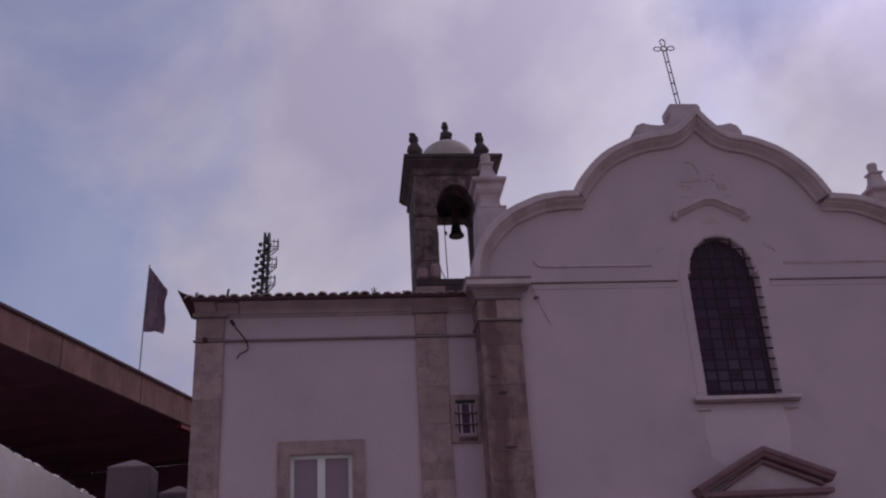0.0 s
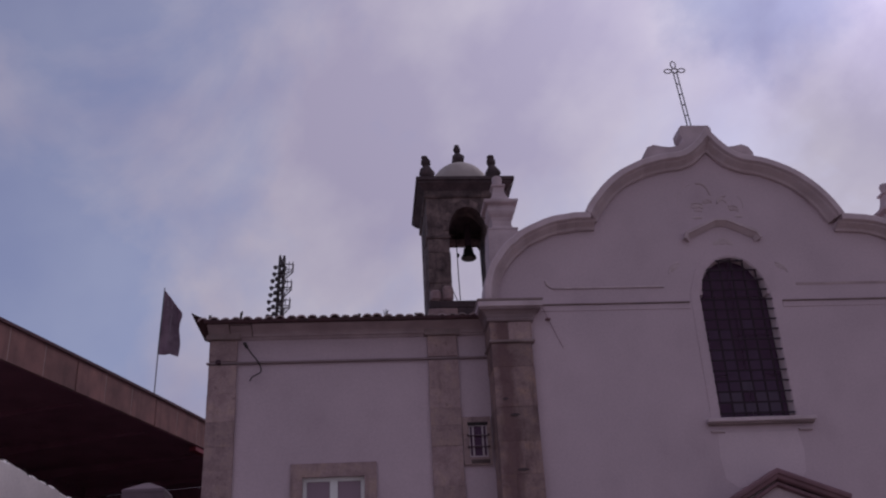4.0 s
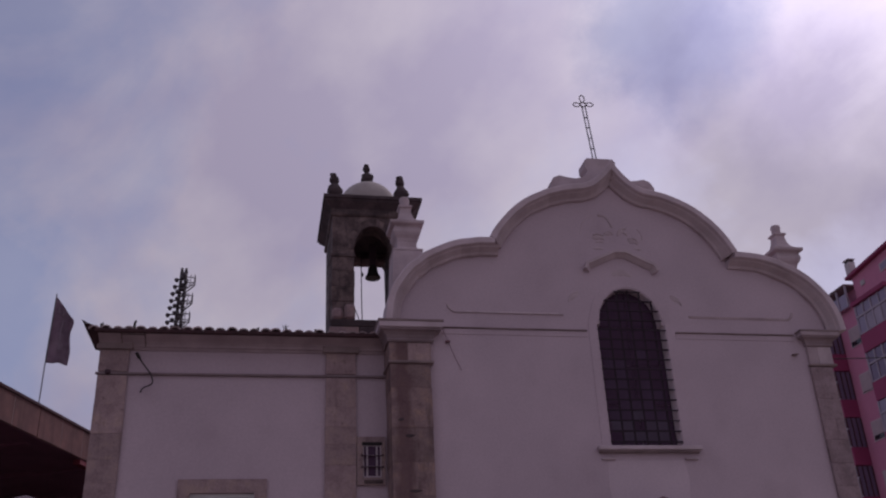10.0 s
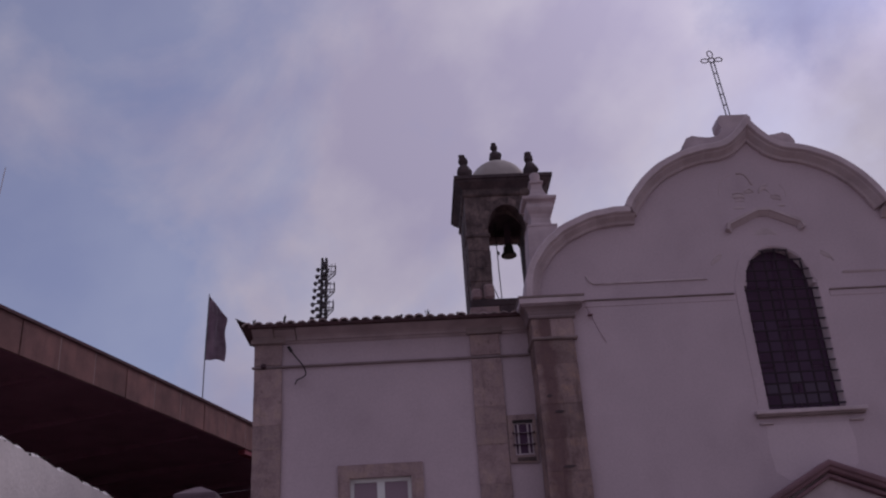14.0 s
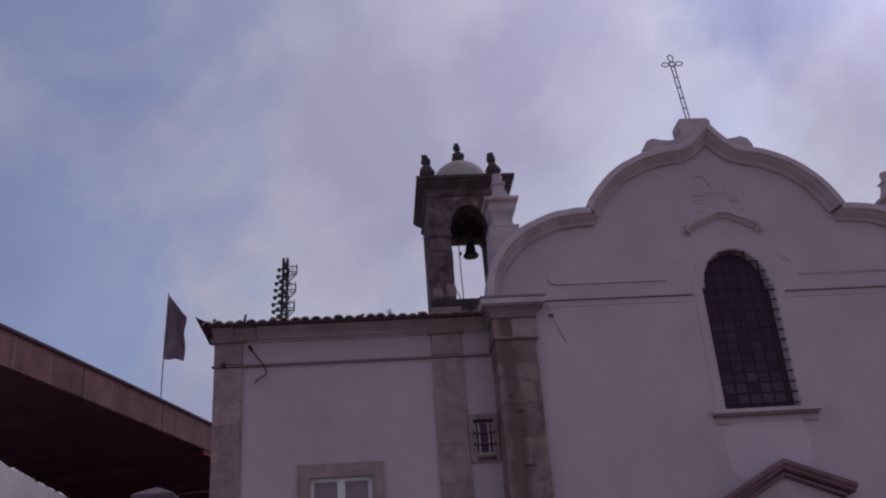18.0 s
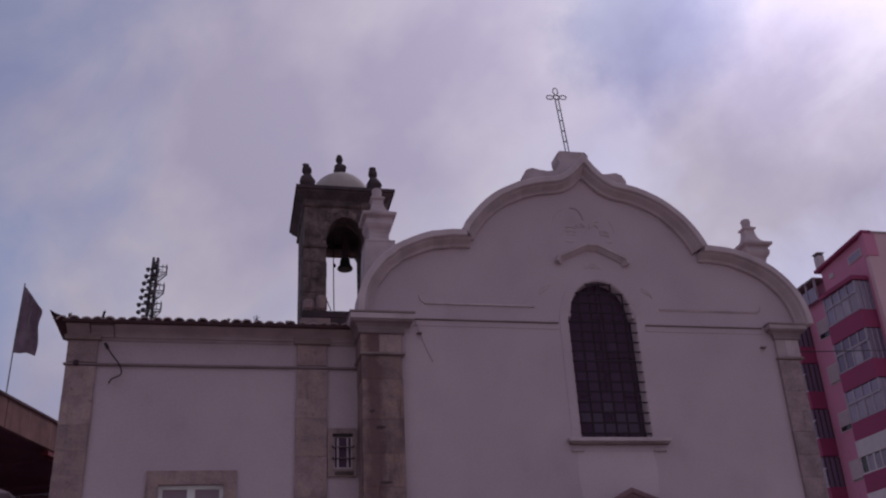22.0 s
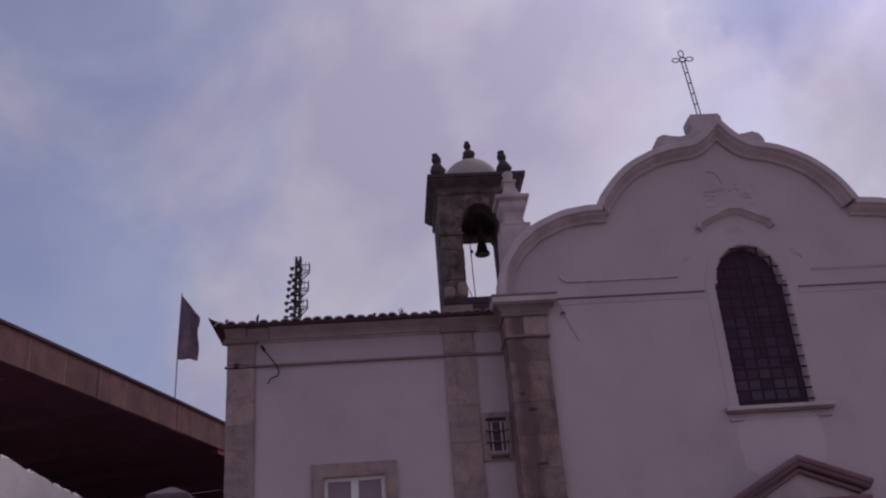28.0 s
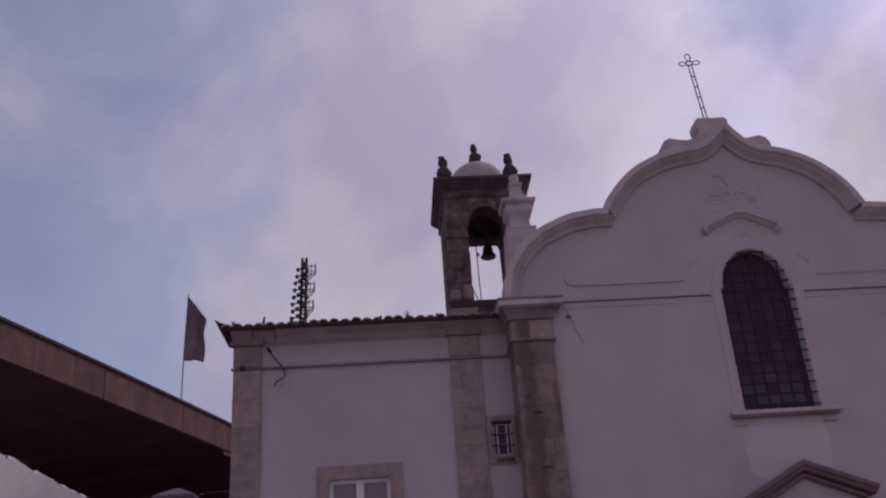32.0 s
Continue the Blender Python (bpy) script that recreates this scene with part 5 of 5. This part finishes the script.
for j in range(9):
    z = 27.0 + j * 0.58
    out = -0.82 + 0.004 * j ** 2.2
    part("crossbar", box(out, 0.4, -0.3, -0.22, z - 0.05, z + 0.03), DARKSTEEL, mast)
    for k, x in enumerate((out, out + 0.32 + 0.1 * (j % 2), 0.02 + 0.2 * (j % 2))):
        lamp = lathe([(0.05, -0.17), (0.12, -0.11), (0.175, 0.06), (0.175, 0.1), (0.06, 0.17)], 9)
        bmesh.ops.rotate(lamp, verts=lamp.verts, cent=(0, 0, 0), matrix=Euler((radians(62), radians(18 if j % 2 else -14), 0)).to_matrix())
        part("floodlight", shift(lamp, Vector((x + random.uniform(-0.05, 0.05), -0.4, z - 0.16 + 0.22 * k))), DARKSTEEL, mast)
for j in range(3):
    z = 27.7 + j * 1.5
    w = 0.04 * j
    cage = part("service_cage", tube([(0.25, -0.3, z - 0.15), (0.8 + w, -0.3, z + 0.5), (0.8 + w, -0.3, z + 1.15), (0.3, -0.3, z + 1.15)], 0.05), DARKSTEEL, mast)
    part("cage_rail", tube([(0.25, -0.8, z - 0.15), (0.8 + w, -0.8, z + 0.5), (0.8 + w, -0.8, z + 1.15), (0.8 + w, -0.3, z + 1.15)], 0.03), DARKSTEEL, mast)
    part("cage_floor", tube([(0.3, -0.3, z + 0.5), (0.8 + w, -0.3, z + 0.5), (0.8 + w, -0.8, z + 0.5), (0.3, -0.8, z + 0.5)], 0.035), DARKSTEEL, mast)
    part("cage_post", tube([(0.5 + w, -0.8, z + 0.12), (0.52 + w, -0.8, z + 1.15)], 0.025), DARKSTEEL, mast)

# antenna pole on the stand
antenna = link("antenna_pole", tube([(-8.92, 18.6, 9.56), (-8.72, 18.6, 12.6)], 0.01, 6), SHUTTER)
tagged(antenna, "thin grey aerial rod on the stand", "aerial")

# road sign close by
sign = thing("street_sign", "yellow and red pointed sign board with a grey rim", "sign", (-2.82, 5.33, 5.87))
sign.rotation_euler = (0, 0, radians(27))
board = [(0, 0), (-0.42, 0.5), (-0.85, 0.3), (-0.85, -0.95), (-0.12, -1.0)]
part("board", prism(board, 0.0, 0.03), SIGNGREY, sign)
part("yellow_field", prism([(-0.045, -0.02), (-0.42, 0.43), (-0.8, 0.25), (-0.8, -0.22), (-0.068, -0.22)], -0.008, -0.001), SIGNYELLOW, sign)
part("red_field", prism([(-0.069, -0.225), (-0.8, -0.225), (-0.8, -0.9), (-0.15, -0.94)], -0.008, -0.001), SIGNRED, sign)
part("post", tube([(-0.6, 0.08, -5.87), (-0.6, 0.08, 0.3)], 0.04, 10), STEEL, sign)

# ---- apartment building ----
AX, AY, AH = 37.15, 45.4, 25.7
apt = thing("apartment_building", "pink and red apartment block with a blank beige side", "building", (AX, AY, 0))


def apt_part(name, bm, mat, label="", parent=None):
    return part(name, bm, mat, parent or apt, label)


def pitched(bm):
    """The front part's roof falls a little towards the back."""
    for v in bm.verts:
        if v.co.z > 20:
            v.co.z -= 0.085 * max(v.co.y, 0)
    return bm


apt_part("side_wall", box(-0.08, 16, 0, 0.3, 0, AH - 0.05), BEIGE, "blank beige end wall")
apt_part("corner_strip", box(-0.1, 0.245, 0.302, 0.508, 0, AH - 0.2), PINK)
apt_part("loft_end", box(-0.15, 0.62, -0.06, 0.3, AH - 1.59, AH - 0.1), PINK)
apt_part("street_wall", pitched(box(0.0, 0.3, 0.51, 4.88, 0, AH - 0.15)), PINK, "pink rendered street front")
apt_part("street_wall", box(0.0, 0.3, 4.882, 24, 0, AH - 2.3), PINK, "pink rendered street front")
apt_part("body", pitched(box(0.31, 16, 0.31, 4.88, 0, AH - 0.3)), PINK)
apt_part("rear_body", box(0.31, 16, 4.89, 24, 0, AH - 2.31), PINK)
apt_part("terrace_back", box(0.5, 16, 4.89, 24, AH - 2.3, AH - 0.93), PINK)
apt_part("roof_edge", pitched(box(-0.3, 0.4, -0.1, 5.2, AH - 0.12, AH + 0.06)), RED)
apt_part("roof", pitched(box(0.42, 16.2, -0.1, 4.885, AH - 0.04, AH + 0.03)), SHUTTER)
apt_part("rear_roof", box(0.91, 16.2, 4.89, 24, AH - 0.92, AH - 0.84), SHUTTER)
loft = apt_part("loft_window", pitched(box(-0.05, 0.01, 0.6, 2.0, AH - 1.25, AH - 0.7)), BLIND)
apt_part("pane", pitched(box(-0.06, -0.051, 0.72, 1.9, AH - 1.17, AH - 0.77)), PALEGLASS, parent=loft)
apt_part("loft_vent", box(-0.06, 0.01, 3.7, 4.1, AH - 1.4, AH - 1.1), SHUTTER)
# covered roof terrace further back
terrace = apt_part("terrace", box(-0.5, 0.9, 5.21, 11.5, AH - 0.92, AH - 0.8), AGEDSHADE, "dark lean-to roof over the terrace")
for y in (5.22, 6.2, 7.8, 9.6, 11.3):
    apt_part("terrace_post", box(-0.45, -0.33, y, y + 0.12, AH - 2.3, AH - 0.93), BAYPAINT, parent=terrace)
apt_part("terrace_screen", box(-0.4, -0.36, 5.35, 11.3, AH - 2.3, AH - 1.4), PALEGLASS, parent=terrace)


def glazed_bay(y0, y1, z, clad, bare=False):
    """A red balcony front, closed in with glass; some owners clad the upper part in white."""
    b = apt_part("bay", box(-1.12, -0.01, y0, y1, z - 1.12, z), RED, "red balcony closed in with white-framed glazing")
    g0, g1 = z + 0.002, z + 1.86
    if clad:
        apt_part("cladding", box(-1.14, -0.02, y0 - 0.02, y1 + 0.02, z + 1.0, g1 + 0.1), OLDPAINT, parent=b)
        apt_part("awning", box(-1.2, -0.1, y0 - 0.12, y0 - 0.03, g1 - 0.06, g1 + 0.14), OLDPAINT, parent=b)
        g1 = z + 0.99
    apt_part("glass", box(-1.05, -0.02, y0 + 0.06, y1 - 0.06, g0, g1), DARKGLASS if clad else MAUVEGLASS if bare else PALEGLASS, parent=b)
    n = 3 if bare and y0 > 5 else 4 if not clad else 5
    for i in range(n + 1):
        y = y0 + (y1 - y0 - 0.1) * i / n
        apt_part("glazing_bar", box(-1.12, -1.04, y, y + 0.1, g0, g1), RUST if bare and y0 > 5 else OLDPAINT if clad else BAYPAINT, parent=b)
    for x in (-0.75, -0.4, -0.08):
        apt_part("glazing_bar", box(x, x + 0.06, y0 + 0.0, y0 + 0.07, g0, g1), RUST if bare and y0 > 5 else OLDPAINT if clad else BAYPAINT, parent=b)
    if not clad:
        apt_part("glazing_rail", box(-1.13, -1.04, y0, y1, z + 1.08, z + 1.2), BAYPAINT, parent=b)
    apt_part("glazing_rail", box(-1.14, -1.03, y0, y1, g0, g0 + 0.08), OLDPAINT if clad else BAYPAINT, parent=b)
    for i in range(n):
        if random.random() < (0.2 if bare else 0.85):
            y = y0 + (y1 - y0 - 0.1) * i / n + 0.12
            apt_part("curtain", box(-1.062, -1.052, y, y + (y1 - y0) / n - 0.14, g0 + 0.09, (z + 1.06) if not clad else g1 - 0.05), NET, parent=b)


for k in range(7):
    z = 20.85 - k * 3.03
    glazed_bay(0.6, 3.9, z, k >= 3, k == 1)
    wdw = apt_part("window", box(-0.04, 0.02, 5.3, 6.5, z + 0.1, z + 1.35), BLIND, "window with a half-lowered blind")
    apt_part("blind", box(-0.07, -0.041, 5.4, 6.4, z + (0.45 if k % 2 == 0 else 0.2), z + 1.28), BLIND, parent=wdw)
    apt_part("pane", box(-0.055, -0.041, 5.4, 6.4, z + 0.16, z + (0.44 if k % 2 == 0 else 0.19)), DARKGLASS, parent=wdw)
    glazed_bay(7.3, 11.0, z, False, True)
apt_part("bay_roof", box(-1.25, -0.01, 0.5, 4.0, 22.75, 23.0), RED)
for x, y, w in ((3.8, 0.6, 0.62), (-0.1, 4.66, 0.42)):
    top = AH - 0.085 * (y + 0.3) + 0.02
    ch = apt_part("chimney", box(x, x + w, y, y + 0.5, top, top + 0.95), OLDPAINT)
    apt_part("chimney_cap", box(x - 0.05, x + w + 0.05, y - 0.05, y + 0.55, top + 1.1, top + 1.17), AGEDSHADE, parent=ch)
    for dx in (0.0, w - 0.1):
        apt_part("chimney_leg", box(x + dx, x + dx + 0.1, y + 0.05, y + 0.45, top + 0.952, top + 1.098), DARKSTEEL, parent=ch)

wire = link("overhead_cable", tube([(CX + 4.36, 17.2, 7.73), (12.16, 17.25, 7.76), (14.56, 18.6, 8.31), (17.84, 20.4, 9.02), (25.0, 24.5, 10.6)], 0.012, 6), CABLE)
tagged(wire, "thin black overhead cable fixed to the church", "cable")
sag = [Vector((-2.27, WY - 0.1, 7.66)), Vector((-2.15, WY - 0.12, 7.48)), Vector((-2.0, WY - 0.12, 7.3)), Vector((-1.94, WY - 0.12, 7.13)), Vector((-2.0, WY - 0.12, 7.07)), Vector((-2.12, WY - 0.11, 7.03)), Vector((-2.16, WY - 0.1, 6.94))]
for _ in range(2):
    sag = [sag[0]] + [p * (1 - f) + q * f for p, q in zip(sag, sag[1:]) for f in (0.25, 0.75)] + [sag[-1]]
drop = link("loose_wire", tube(sag, 0.013, 6), CABLE)
drop_bm = tube([(-2.29, WY - 0.1, 7.7), (-2.23, WY - 0.11, 7.6)], 0.03, 8)
plug = link("plug", drop_bm, CABLE, drop)
tagged(drop, "loose dark cable hanging from the annex cornice", "cable")

bracket = thing("wall_bracket", "small rusty iron bracket with a thin wire on the church wall", "bracket", (3.52, FY, 7.85))
part("arm", box(-0.05, 0.04, -0.08, 0.0, -0.014, 0.014, 0.004), PORTAL, bracket)
part("wire", tube([(-0.1, -0.02, 0.28), (0.0, -0.05, 0.0), (0.12, -0.02, -0.3), (0.24, -0.015, -0.56)], 0.0045, 5), PORTAL, bracket)
bracket2 = thing("wall_bracket", "small rusty iron bracket on the church wall", "bracket", (CX + 3.55, FY, 7.72))
part("arm", box(-0.06, 0.05, -0.1, 0.0, -0.012, 0.012, 0.004), STAINSHADE, bracket2)
knob = link("insulator", lathe([(0.02, -0.05), (0.05, -0.03), (0.05, 0.03), (0.02, 0.05)], 10, at=(-2.76, WY - 0.12, 7.32)), IRON, smooth=True)
tagged(knob, "dark insulator knob on the annex string course", "insulator")
for x, h in ((-2.93, 0.1), (-2.35, 0.17), (0.42, 0.14), (-0.1, 0.07), (1.0, 0.06)):
    wb = bmesh.new()
    for k in range(5):
        a = random.uniform(-0.5, 0.5)
        tube([(0.01 * k - 0.02, 0, -0.03), (0.01 * k - 0.02 + 0.4 * a * h, 0.01, 0.6 * h), (0.01 * k - 0.02 + 0.7 * a * h, 0.0, h * random.uniform(0.6, 1.0))], 0.007, 4, wb)
    weed = link("weed", wb, MOSS)
    weed.location = (x, WY - 0.32, 8.11)
    tagged(weed, "dry weed tuft growing between the eave tiles", "weed", "weeds on the eaves")
